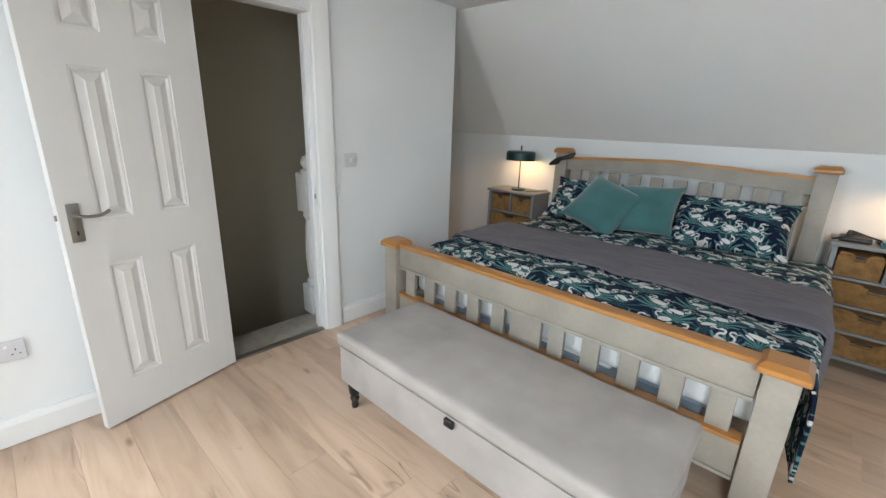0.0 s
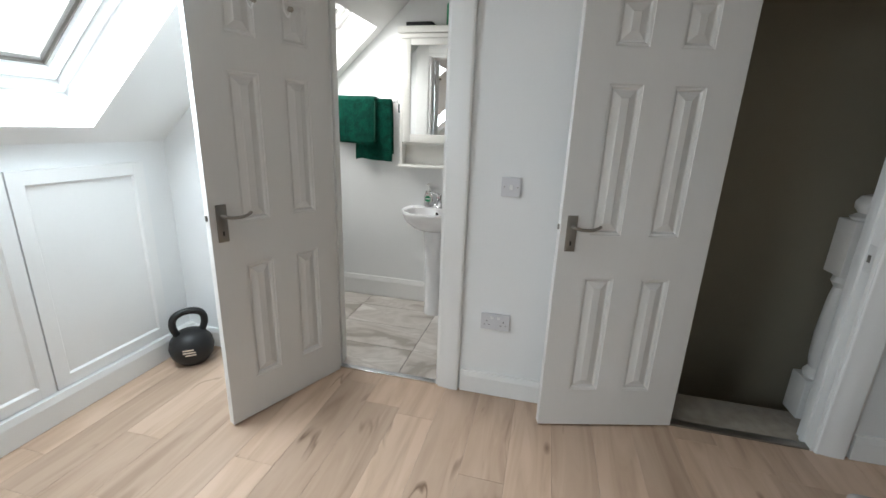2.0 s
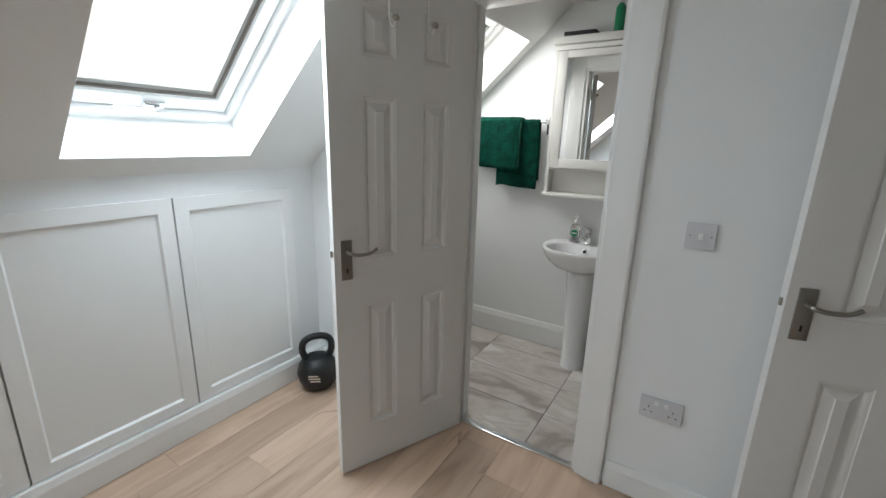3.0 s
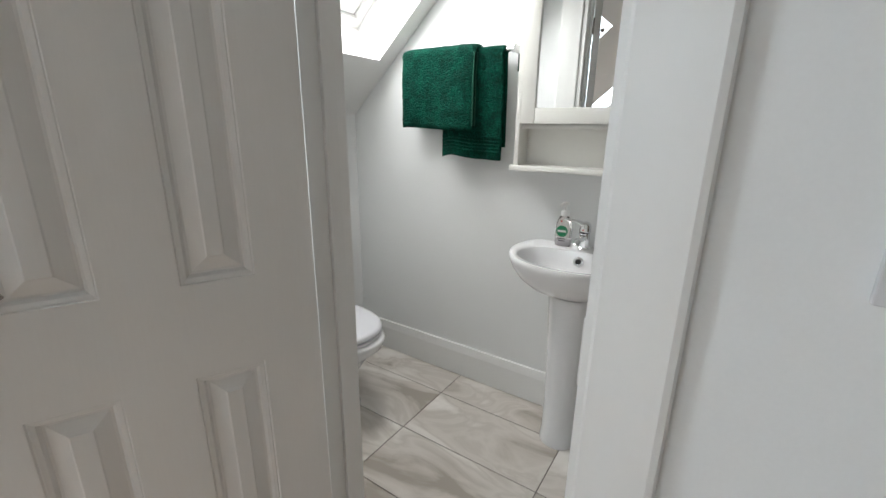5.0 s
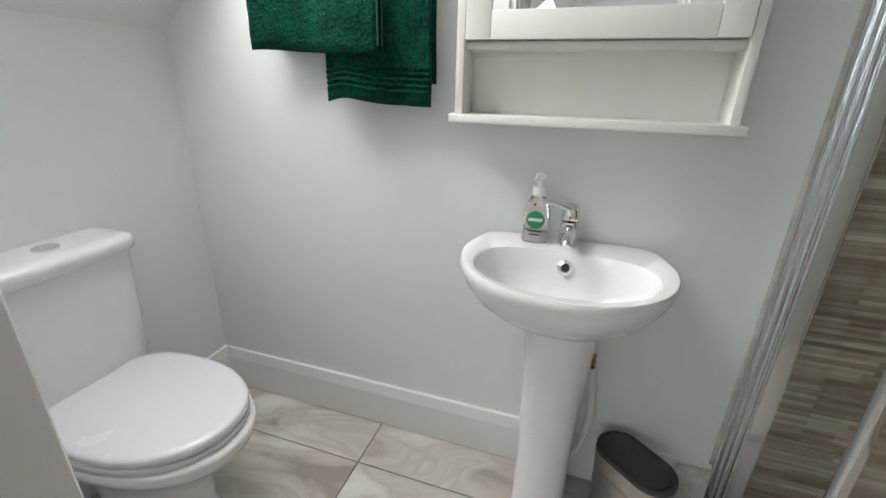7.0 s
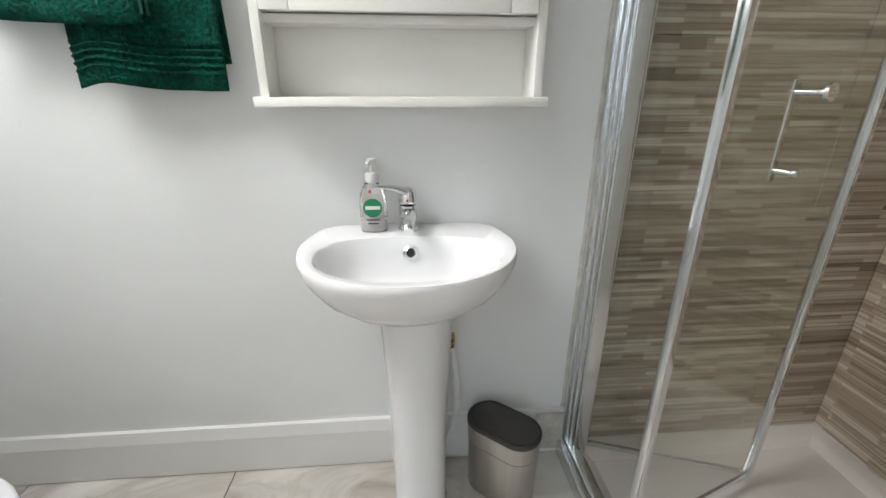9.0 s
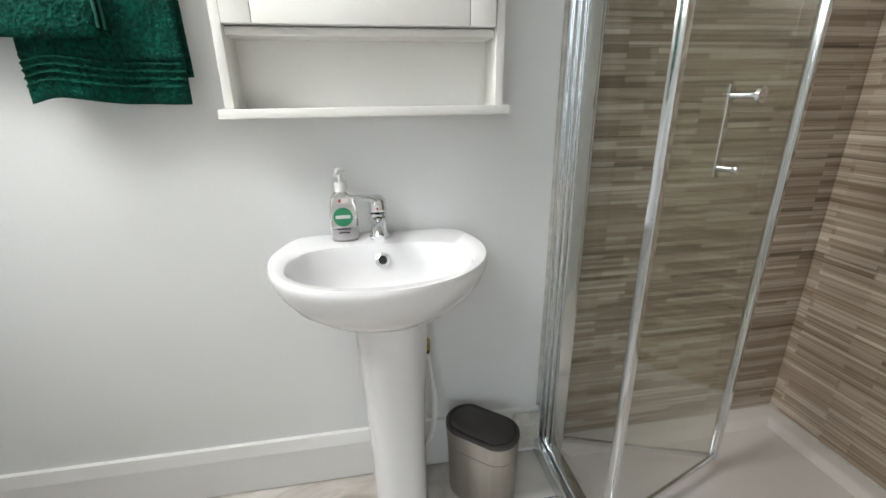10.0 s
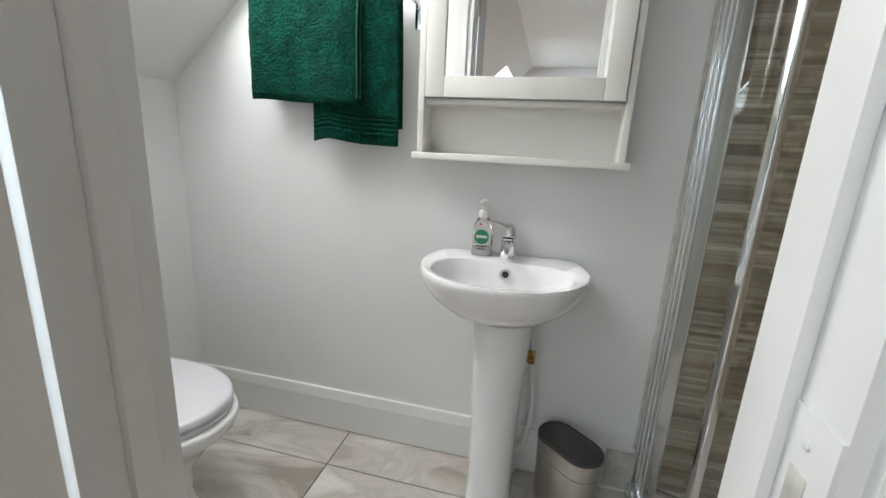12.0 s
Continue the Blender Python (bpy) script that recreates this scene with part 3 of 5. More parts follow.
def door_lining(number, y0, y1, label):
    """Lining, stop, architraves on both faces and strike plate of an opening in the door wall."""
    d = base(f"door_frame_{number}", (DW, (y0 + y1) / 2, 0), label, "door frame", kind="structure")
    top = 2.14
    for nm, a, b in (("jamb", y0 - 0.032, y0), ("jamb", y1, y1 + 0.032)):
        part(nm, box(DW - 0.125, DW + 0.004, a, b, 0, top + 0.03, 0.002), TRIM, d)
    part("head", box(DW - 0.125, DW + 0.004, y0, y1, top, top + 0.03, 0.002), TRIM, d)
    for a, b in ((y0, y0 + 0.012), (y1 - 0.012, y1)):
        part("door_stop", box(DW - 0.085, DW - 0.048, a, b, 0, top, 0.002), TRIM, d)
    section = ((0.0, 0.0), (0.0, 0.010), (0.006, 0.014), (0.030, 0.015), (0.042, 0.019), (0.075, 0.023), (0.112, 0.024), (0.122, 0.020), (0.126, 0.0))
    for face, sign in ((DW + 0.004, 1), (DW - 0.1255, -1)):
        for edge, way in ((y0 - 0.024, -1), (y1 + 0.014, 1)):
            ring = lambda z: [(face + sign * h, edge + way * w, z) for w, h in section]
            part("architrave", loft([ring(0.0), ring(top + 0.12)]), TRIM, d, angle=20)
        ring = lambda y: [(face + sign * h, y, top + 0.014 + w * 0.78) for w, h in section]
        part("architrave", loft([ring(y0 - 0.023), ring(y1 + 0.013)]), TRIM, d, angle=20)
    pl = part("strike_plate", box(DW - 0.05, DW + 0.003, y1 - 0.0025, y1 + 0.001, 0.945, 1.068, 0.001), PLASTIC, d, "painted latch plate on the jamb")
    part("latch_recess", box(DW - 0.036, DW - 0.016, y1 - 0.0035, y1 - 0.0015, 0.99, 1.024, 0.001), SILIC if number == 1 else STEEL, pl)
    for z in (0.958, 1.046):
        part("screw", moved(lathe([(0.0045, 0), (0.0045, 0.001), (0.002, 0.002)], (0, 0, 0), 12), Matrix.Translation((DW - 0.026, y1 - 0.0025, z)) @ Matrix.Rotation(radians(90), 4, "X")), PLASTIC, pl)
    return d


door_lining(1, -1.048, -0.395, "white gloss door frame of the shower room")
door_lining(2, 0.867, 1.56, "white gloss door frame of the stair landing")
structure("threshold_1", box(DW - 0.03, DW + 0.008, -1.048, -0.395, 0.0, 0.011, 0.004), ALU, "polished metal threshold strip between floors", "threshold")
structure("threshold_2", box(DW - 0.05, DW + 0.0, 0.867, 1.56, 0.0, 0.010, 0.003), STEEL, "metal carpet bar in the doorway", "threshold")


def panel_rings(u0, u1, z0, z1, side, th, bm):
    """One moulded panel: a groove, then a raised field."""
    y = side * th
    rings = []
    for inset, depth in ((0, 0), (0.0025, -0.0035), (0.005, -0.003), (0.013, -0.005), (0.019, -0.0125), (0.024, -0.013), (0.052, -0.003), (0.055, -0.0008), (0.06, -0.0008)):
        rings.append([(u0 + inset, y + side * depth, z0 + inset), (u1 - inset, y + side * depth, z0 + inset), (u1 - inset, y + side * depth, z1 - inset), (u0 + inset, y + side * depth, z1 - inset)])
    return loft(rings, cap0=False, cap1=True, bm=bm)


def door_leaf(name, hinge, tip, width, stile, label, hooks=False):
    """A six-panel leaf; the face towards +y in its own frame is the one that shows. u runs from the hinge to the tip."""
    d = base(name, (hinge[0], hinge[1], 0.012), label, "door", kind="structure")
    th, hgt = 0.02, 2.115
    us = [(stile, stile + 0.14), (width - 0.285, width - 0.14)]
    zs = [(0.212, 0.825), (1.035, 1.69), (1.835, 2.02)]
    bm = bmesh.new()
    ub = sorted({0, width, *[c for p in us for c in p]})
    zb = sorted({0, hgt, *[c for p in zs for c in p]})
    for side in (1, -1):
        for i in range(len(ub) - 1):
            for j in range(len(zb) - 1):
                if (ub[i], ub[i + 1]) in us and (zb[j], zb[j + 1]) in zs:
                    continue
                vs = [bm.verts.new((u, side * th, z)) for u, z in ((ub[i], zb[j]), (ub[i + 1], zb[j]), (ub[i + 1], zb[j + 1]), (ub[i], zb[j + 1]))]
                bm.faces.new(vs)
    for quad in (((0, -th, 0), (0, th, 0), (0, th, hgt), (0, -th, hgt)), ((width, -th, 0), (width, th, 0), (width, th, hgt), (width, -th, hgt)), ((0, -th, 0), (width, -th, 0), (width, th, 0), (0, th, 0)), ((0, -th, hgt), (width, -th, hgt), (width, th, hgt), (0, th, hgt))):
        bm.faces.new([bm.verts.new(q) for q in quad])
    bmesh.ops.remove_doubles(bm, verts=bm.verts, dist=0.0002)
    ang = math.atan2(tip[1] - hinge[1], tip[0] - hinge[0])
    m = Matrix.Translation((hinge[0], hinge[1], 0.012)) @ Matrix.Rotation(ang, 4, "Z") @ Matrix.Translation((0, -th, 0))
    leaf = part("leaf", moved(bm, m), DOORP, d, angle=25)
    for a, b in us:
        for c, e in zs:
            pb = bmesh.new()
            panel_rings(a, b, c, e, 1, th, pb)
            panel_rings(a, b, c, e, -1, th, pb)
            part("door_panel", moved(pb, m), DOORP, d, angle=12)
    for side in (1, -1):
        y = side * th
        hb = box(width - 0.075, width - 0.028, min(y, y + side * 0.008), max(y, y + side * 0.008), 0.955, 1.125, 0.002)
        plate = part("handle_plate", moved(hb, m), STEEL, d, "brushed nickel back plate")
        lv = tube([(width - 0.052, y, 1.075), (width - 0.052, y + side * 0.03, 1.075), (width - 0.056, y + side * 0.045, 1.075), (width - 0.085, y + side * 0.048, 1.068), (width - 0.13, y + side * 0.047, 1.068), (width - 0.158, y + side * 0.044, 1.076), (width - 0.172, y + side * 0.04, 1.084)], 0.0075)
        part("lever", moved(lv, m), STEEL, plate, "curved lever handle")
        kh = box(width - 0.055, width - 0.048, min(y, y + side * 0.0095), max(y, y + side * 0.0095), 0.985, 1.005)
        part("keyhole", moved(kh, m), DARKHOLE, plate)
    part("latch", moved(box(width, width + 0.008, -0.006, 0.006, 1.055, 1.08, 0.002), m), STEEL, d)
    for z in (0.2, 1.9):
        part("hinge", moved(lathe([(0.007, 0), (0.007, 0.09)], (-0.006, -th - 0.004, z), 10), m), STEEL, d)
    if hooks:
        for u in (width * 0.36, width * 0.62):
            hk = tube([(u, -th, hgt + 0.006), (u, th + 0.004, hgt + 0.006), (u, th + 0.005, hgt - 0.02), (u + 0.004, th + 0.006, 2.00), (u, th + 0.01, 1.965), (u, th + 0.035, 1.945), (u, th + 0.05, 1.965)], 0.004)
            rack = base("over_door_hook", (hinge[0], hinge[1], 2.1), "white wire hook with wooden knob hung over the door", "hook", "hooks over the door")
            part("wire", moved(hk, m), PLASTIC, rack)
            kb = moved(lathe([(0.006, 0), (0.013, 0.006), (0.014, 0.014), (0.009, 0.022)], (0, 0, 0), 14), Matrix.Translation((u, th + 0.05, 1.962)))
            part("knob", moved(kb, m), BEDP, rack, "small wooden knob")
    return d


door_leaf("door_1", (-2.384, -1.010), (-1.763, -1.277), 0.68, 0.128, "white six-panel door standing open into the bedroom", hooks=True)
door_leaf("door_2", (-2.405, 0.905), (-2.215, 0.218), 0.713, 0.156, "white six-panel landing door standing open into the bedroom")


# eaves cupboard doors
def eaves_door(x0, x1):
    """A framed door: a recessed board behind proud stiles and rails with a chamfered inner edge."""
    d = base("eaves_cupboard_door", ((x0 + x1) / 2, KY, 0.155), "white framed access door in the eaves wall", "cupboard door", "eaves cupboard doors", kind="structure")
    y0, y1, y2 = KY + 0.001, KY + 0.010, KY + 0.022
    z0, z1, w, c = 0.155, 1.248, 0.075, 0.009
    part("board", box(x0 + 0.01, x1 - 0.01, y0, y1, z0 + 0.01, z1 - 0.01), TRIM, d)
    for a, b in ((x0 + 0.002, x0 + w), (x1 - 0.002, x1 - w)):
        e = c if b > a else -c
        part("stile", loft([[(a, y0, z), (a, y2, z), (b - e, y2, z), (b, y1 + 0.0005, z), (b, y0, z)] for z in (z0, z1)]), TRIM, d, angle=20)
    for a, b in ((z0 + 0.0005, z0 + w - 0.008), (z1 - 0.0005, z1 - w)):
        e = c if b > a else -c
        part("rail", loft([[(x, y0, a), (x, y2 - 0.0004, a), (x, y2 - 0.0004, b - e), (x, y1 + 0.0005, b), (x, y0, b)] for x in (x0 + w - c, x1 - w + c)]), TRIM, d, angle=20)


for i in range(6):
    eaves_door(-2.243 + 0.668 * i, -2.243 + 0.668 * (i + 1) - 0.004)


def plate(name, y, z, w, h, label, category, build):
    p = base(name, (DW, y, z), label, category)
    part("faceplate", box(DW, DW + 0.013, y - w / 2, y + w / 2, z - h / 2, z + h / 2, 0.003, 3), PLATEP, p)
    build(p, y, z)
    return p


def rocker(p, y, z):
    part("rocker", box(DW + 0.009, DW + 0.019, y - 0.008, y + 0.008, z - 0.012, z + 0.012, 0.002), PLASTIC, p)
    for s in (-1, 1):
        part("screw", box(DW + 0.009, DW + 0.0145, y + s * 0.034 - 0.003, y + s * 0.034 + 0.003, z - 0.003, z + 0.003, 0.001), STEEL, p)


def sockets(p, y, z):
    for s in (-1, 1):
        part("rocker", box(DW + 0.009, DW + 0.019, y + s * 0.018 - 0.008, y + s * 0.018 + 0.008, z + 0.018, z + 0.034, 0.002), PLASTIC, p)
        c = y + s * 0.046
        for dy, dz, w, h in ((0, 0.004, 0.004, 0.010), (-0.013, -0.018, 0.008, 0.004), (0.013, -0.018, 0.008, 0.004)):
            part("slot", box(DW + 0.009, DW + 0.0136, c + dy - w / 2, c + dy + w / 2, z + dz - h / 2, z + dz + h / 2), DARKHOLE, p)


plate("fan_isolator_switch", -0.036, 1.222, 0.098, 0.098, "white plastic wall switch with red mark", "switch", rocker)
plate("light_switch", 1.83, 1.245, 0.098, 0.098, "white plastic light switch on the wall", "switch", rocker)
plate("double_socket", -0.065, 0.468, 0.16, 0.095, "white plastic double power socket on the wall", "socket", sockets)

# newel post on the landing
nw = base("newel_post", (-2.76, 1.69, 0), "white turned newel post at the stair head", "newel post")
part("base_block", box(-2.83, -2.69, 1.62, 1.76, 0, 0.24, 0.008), TRIM, nw)
part("shaft", lathe([(0.05, 0.24), (0.058, 0.27), (0.04, 0.30), (0.05, 0.36), (0.056, 0.5), (0.045, 0.72), (0.036, 0.77), (0.055, 0.80), (0.05, 0.84)], (-2.76, 1.69, 0)), TRIM, nw)
part("top_block", box(-2.83, -2.69, 1.62, 1.76, 0.84, 1.13, 0.008), TRIM, nw)
part("finial", lathe([(0.05, 1.13), (0.06, 1.145), (0.03, 1.165), (0.05, 1.19), (0.052, 1.22), (0.035, 1.25), (0.0, 1.262)], (-2.76, 1.69, 0)), TRIM, nw)


# ---- bedroom things ----
def bed():
    b = base("double_bed", (-0.93, 2.9, 0), "painted grey-beige wooden slatted bed with oak caps", "bed")
    X0, X1, F, H = -2.10, 0.245, 1.87, 3.95
    P = 0.058

    def post(x, y, top, capw):
        p = part("post", box(x - P, x + P, y - P, y + P, 0, top - 0.045, 0.006), BEDP, b)
        cap = box(x - capw, x + capw, y - capw, y + capw, top - 0.045, top - 0.015, 0.01, 3)
        rings = [[(x + sx * capw * k, y + sy * capw * k, z) for sx, sy in ((-1, -1), (1, -1), (1, 1), (-1, 1))] for k, z in ((0.98, top - 0.016), (0.72, top + 0.004))]
        loft(rings, bm=cap)
        part("post_cap", cap, OAK, p, "honey oak post cap")

    for x in (X0 + 0.075, X1 - 0.08):
        post(x, F + 0.06, 0.725, 0.082)
    hx = (-1.86, 0.095)
    for x in hx:
        post(x, H, 1.32, 0.078)
    l, r = X0 + 0.14, X1 - 0.145
    fy = F + 0.035
    rail = box(l, r, fy, fy + 0.05, 0.545, 0.685, 0.006)
    part("foot_rail", rail, BEDP, b)
    part("foot_rail_cap", box(l, r, fy - 0.016, fy + 0.066, 0.685, 0.712, 0.01, 3), OAK, b, "honey oak capping rail")
    part("foot_rail_bead", box(l, r, fy - 0.010, fy + 0.055, 0.527, 0.547, 0.005), BEDP, b)
    part("lower_rail", box(l, r, fy - 0.004, fy + 0.05, 0.17, 0.33, 0.006), BEDP, b)
    part("lower_rail_cap", box(l, r, fy - 0.016, fy + 0.056, 0.33, 0.35, 0.005), OAK, b)
    part("lower_rail_bead", box(l, r, fy - 0.014, fy + 0.052, 0.155, 0.172, 0.005), BEDP, b)
    n = 11
    for i in range(n):
        c = l + (i + 0.5) * (r - l) / n
        w = 0.098 if i == 5 else 0.045
        part("slat", box(c - w, c + w, fy + 0.012, fy + 0.038, 0.35, 0.53, 0.004), BEDP, b)
    # headboard: a rail whose top rises to the middle
    hl, hr = hx[0] + P, hx[1] - P
    hb = bmesh.new()
    N = 28
    for ya, yb in ((H - 0.022, H + 0.022),):
        rings = []
        for i in range(N + 1):
            u = i / N
            x = hl + u * (hr - hl)
            t = 1.222 + 0.04 * (1 - abs(2 * u - 1) ** 1.1)
            lo = t - 0.10
            rings.append([(x, ya, lo), (x, yb, lo), (x, yb, t), (x, ya, t)])
        loft(rings, bm=hb)
    part("head_rail", hb, BEDP, b)
    cb = bmesh.new()
    rings = []
    for i in range(N + 1):
        u = i / N
        x = hl + u * (hr - hl)
        t = 1.2225 + 0.04 * (1 - abs(2 * u - 1) ** 1.1)
        rings.append([(x, H - 0.036, t), (x, H + 0.036, t), (x, H + 0.032, t + 0.022), (x, H - 0.032, t + 0.022)])
    part("head_rail_cap", loft(rings, bm=cb), OAK, b, "honey oak capping strip")
    n = 10
    for i in range(n):
        c = hl + (i + 0.5) * (hr - hl) / n
        part("slat", box(c - 0.052, c + 0.052, H - 0.013, H + 0.013, 0.42, 1.13, 0.004), BEDP, b)
    part("head_lower_rail", box(hl, hr, H - 0.02, H + 0.02, 0.30, 0.42, 0.005), BEDP, b)
    for x in (hx[0] - 0.06, hx[1] + 0.0):
        part("side_rail", box(x + 0.01, x + 0.05, F + 0.12, H - P, 0.22, 0.36, 0.005), BEDP, b)
    part("mattress", box(-1.90, 0.14, F + 0.14, H - 0.035, 0.36, 0.60, 0.05, 4), PAPER, b, "white mattress")
    return b


bed()


def draped(name, x0, x1, y0, y1, z, drop, material, label, category, seed, thick=0.03, rough=0.012, nx=70, ny=60, front_drop=0.0):
    """A cover on the mattress whose sides hang down, with soft folds; its UV is in metres."""
    b2 = bmesh.new()
    uvl = b2.loops.layers.uv.new("uv")
    width = x1 - x0
    total = width + 2 * drop
    R = 0.07
    vs = []
    for j in range(ny + 1):
        row = []
        v = j / ny
        y = y0 + v * (y1 - y0)
        for i in range(nx + 1):
            d = i / nx * total - drop
            edge = min(d, width - d)
            side = -1 if d < width / 2 else 1
            zz, x = z, x0 + d
            if edge < R:
                a = min((R - edge) / R, 1.57)
                x = (x0 + R - R * math.sin(a) if side < 0 else x1 - R + R * math.sin(a))
                zz = z - R + R * math.cos(a)
                if (R - edge) / R > 1.57:
                    zz -= (R - edge) - 1.57 * R
                    x += side * 0.025 * math.sin(y * 9 + seed) * min(1, (z - zz) * 6)
            zz += rough * noise.noise((x * 3.1 + seed, y * 3.1, seed)) * 2 + rough * 0.6 * noise.noise((x * 9, y * 9, seed))
            if edge > R:
                zz += 0.02 * (1 - (2 * d / width - 1) ** 2)
            if front_drop and v < 0.1:
                zz -= front_drop * (1 - v / 0.1) ** 2
            vert = b2.verts.new((x, y + 0.012 * noise.noise((x * 4, y, seed + 5)), zz))
            row.append((vert, (S * d, S * (y - y0))))
        vs.append(row)
    for j in range(ny):
        for i in range(nx):
            q = (vs[j][i], vs[j][i + 1], vs[j + 1][i + 1], vs[j + 1][i])
            f = b2.faces.new([a[0] for a in q])
            for lp, a in zip(f.loops, q):
                lp[uvl].uv = a[1]
    ob = part(name, b2, material, None, label, angle=80, category=category)
    so = ob.modifiers.new("thickness", "SOLIDIFY")
    so.thickness, so.offset = S * thick, -1
    return ob


draped("duvet", -1.90, 0.27, 2.03, 3.72, 0.695, 0.44, PRINT, "navy duvet printed with white birds and teal leaves on the bed", "duvet", 3, 0.014, 0.016, front_drop=0.05)
draped("bed_throw", -1.915, 0.285, 2.38, 3.02, 0.722, 0.33, THROW, "grey velvet throw laid across the duvet", "throw", 3, 0.012, 0.013, ny=40)


def pillow(name, loc, w, h, d, tilt, turn, material, label, category, roll=0):
    bm = cushion(w, h, d)
    m = Matrix.Translation(loc) @ Matrix.Rotation(radians(turn), 4, "Z") @ Matrix.Rotation(radians(tilt), 4, "X") @ Matrix.Rotation(radians(roll), 4, "Y")
    return part(name, moved(bm, m), material, None, label, angle=80, category=category)


pillow("pillow", (-1.44, 3.72, 0.87), 0.78, 0.44, 0.20, -38, 3, PRINT, "navy bird-print pillow propped against the headboard", "pillow", 3)
pillow("pillow", (-0.36, 3.66, 0.87), 0.80, 0.46, 0.20, -38, -3, PRINT, "navy bird-print pillow with a frilled end", "pillow", -2)
pillow("cushion", (-1.22, 3.47, 0.905), 0.50, 0.50, 0.16, -44, 8, TEAL, "teal velvet cushion leaning on another cushion", "cushion", 24)
pillow("cushion", (-0.92, 3.58, 0.91), 0.50, 0.46, 0.16, -40, -2, TEAL, "teal velvet cushion tucked behind another cushion", "cushion", -5)


def hat():
    tube_bm = bmesh.new()
    for k in range(5):
        tube([(-1.86 - 0.10 + 0.02 * k, 3.87, 1.16 + 0.004 * k), (-1.88 + 0.01 * k, 3.85, 1.22), (-1.80 + 0.012 * k, 3.86, 1.245), (-1.745 + 0.008 * k, 3.88, 1.27 + 0.004 * k)], 0.014, 8, bm=tube_bm)
    part("black_cloth_band", tube_bm, BLACK, None, "black strap looped over the bed post", category="strap")


hat()


def ottoman():
    o = base("storage_bench", (-0.85, 1.44, 0), "grey fabric storage bench at the foot of the bed", "storage bench")
    x0, x1, y0, y1 = -1.62, -0.015, 1.155, 1.775
    part("body", box(x0 + 0.012, x1 - 0.012, y0 + 0.012, y1 - 0.012, 0.14, 0.365, 0.015, 3), BENCH, o)
    lid = box(x0, x1, y0, y1, 0.362, 0.44, 0.03, 4)
    bmesh.ops.subdivide_edges(lid, edges=[e for e in lid.edges if e.calc_length() > 0.3], cuts=24, use_grid_fill=True)
    for v in lid.verts:
        if v.co.z > 0.41:
            v.co.z += 0.006 * noise.noise((v.co.x * 4, v.co.y * 4, 1)) + 0.016 * (1 - ((v.co.x - (x0 + x1) / 2) / 0.77) ** 2) * (1 - ((v.co.y - 1.455) / 0.285) ** 2)
    part("lid", lid, BENCH, o, "padded grey lid")
    pip = tube([(x0 + 0.004, y1 - 0.01, 0.364), (x0 + 0.004, y0 + 0.03, 0.364), (x0 + 0.03, y0 + 0.003, 0.364), (x1 - 0.03, y0 + 0.003, 0.364), (x1 - 0.004, y0 + 0.03, 0.364), (x1 - 0.004, y1 - 0.01, 0.364)], 0.004, 8, smooth=1)
    part("piping", pip, BENCH, o)
    for x in (x0 + 0.10, x1 - 0.10):
        for y in (y0 + 0.04, y1 - 0.06):
            part("leg", lathe([(0.014, 0), (0.02, 0.015), (0.017, 0.04), (0.026, 0.06), (0.02, 0.075), (0.03, 0.10), (0.034, 0.142)], (x, y, 0), 18), BLACK, o, "turned black leg")
    part("pull_tab", box(-0.815, -0.765, y0 - 0.016, y0 + 0.004, 0.325, 0.362, 0.008, 3), BLACK, o, "black pull tab")


ottoman()

for x0, x1 in ((-1.80, -1.24), (-1.20, -0.66), (-0.62, -0.08)):
    sb = base("underbed_storage_box", ((x0 + x1) / 2, 2.3, 0.0), "bluish clear plastic storage box under the bed", "storage box", "underbed boxes")
    part("tub", box(x0, x1, 2.02, 2.55, 0.0, 0.30, 0.02, 3), STORE, sb)
    part("lid", box(x0 - 0.012, x1 + 0.012, 2.005, 2.56, 0.30, 0.325, 0.008), STORE, sb)
    part("label", box((x0 + x1) / 2 - 0.07, (x0 + x1) / 2 + 0.05, 2.016, 2.0195, 0.16, 0.25), PAPER, sb, "white paper label")
    for x in (x0 + 0.10, x1 - 0.10):
        part("clip", box(x - 0.02, x + 0.02, 2.006, 2.02, 0.25, 0.31, 0.004), PLASTIC, sb)
sb = base("folded_bedding", (-0.9, 2.2, 0.33), "folded pale bedding on top of the storage boxes", "bedding")
for i, x in enumerate((-1.72, -1.22, -0.72, -0.22)):
    part("fold", box(x - 0.23, x + 0.23, 2.06, 2.5, 0.326, 0.355, 0.012, 3), STORE if i % 2 else PAPER, sb)


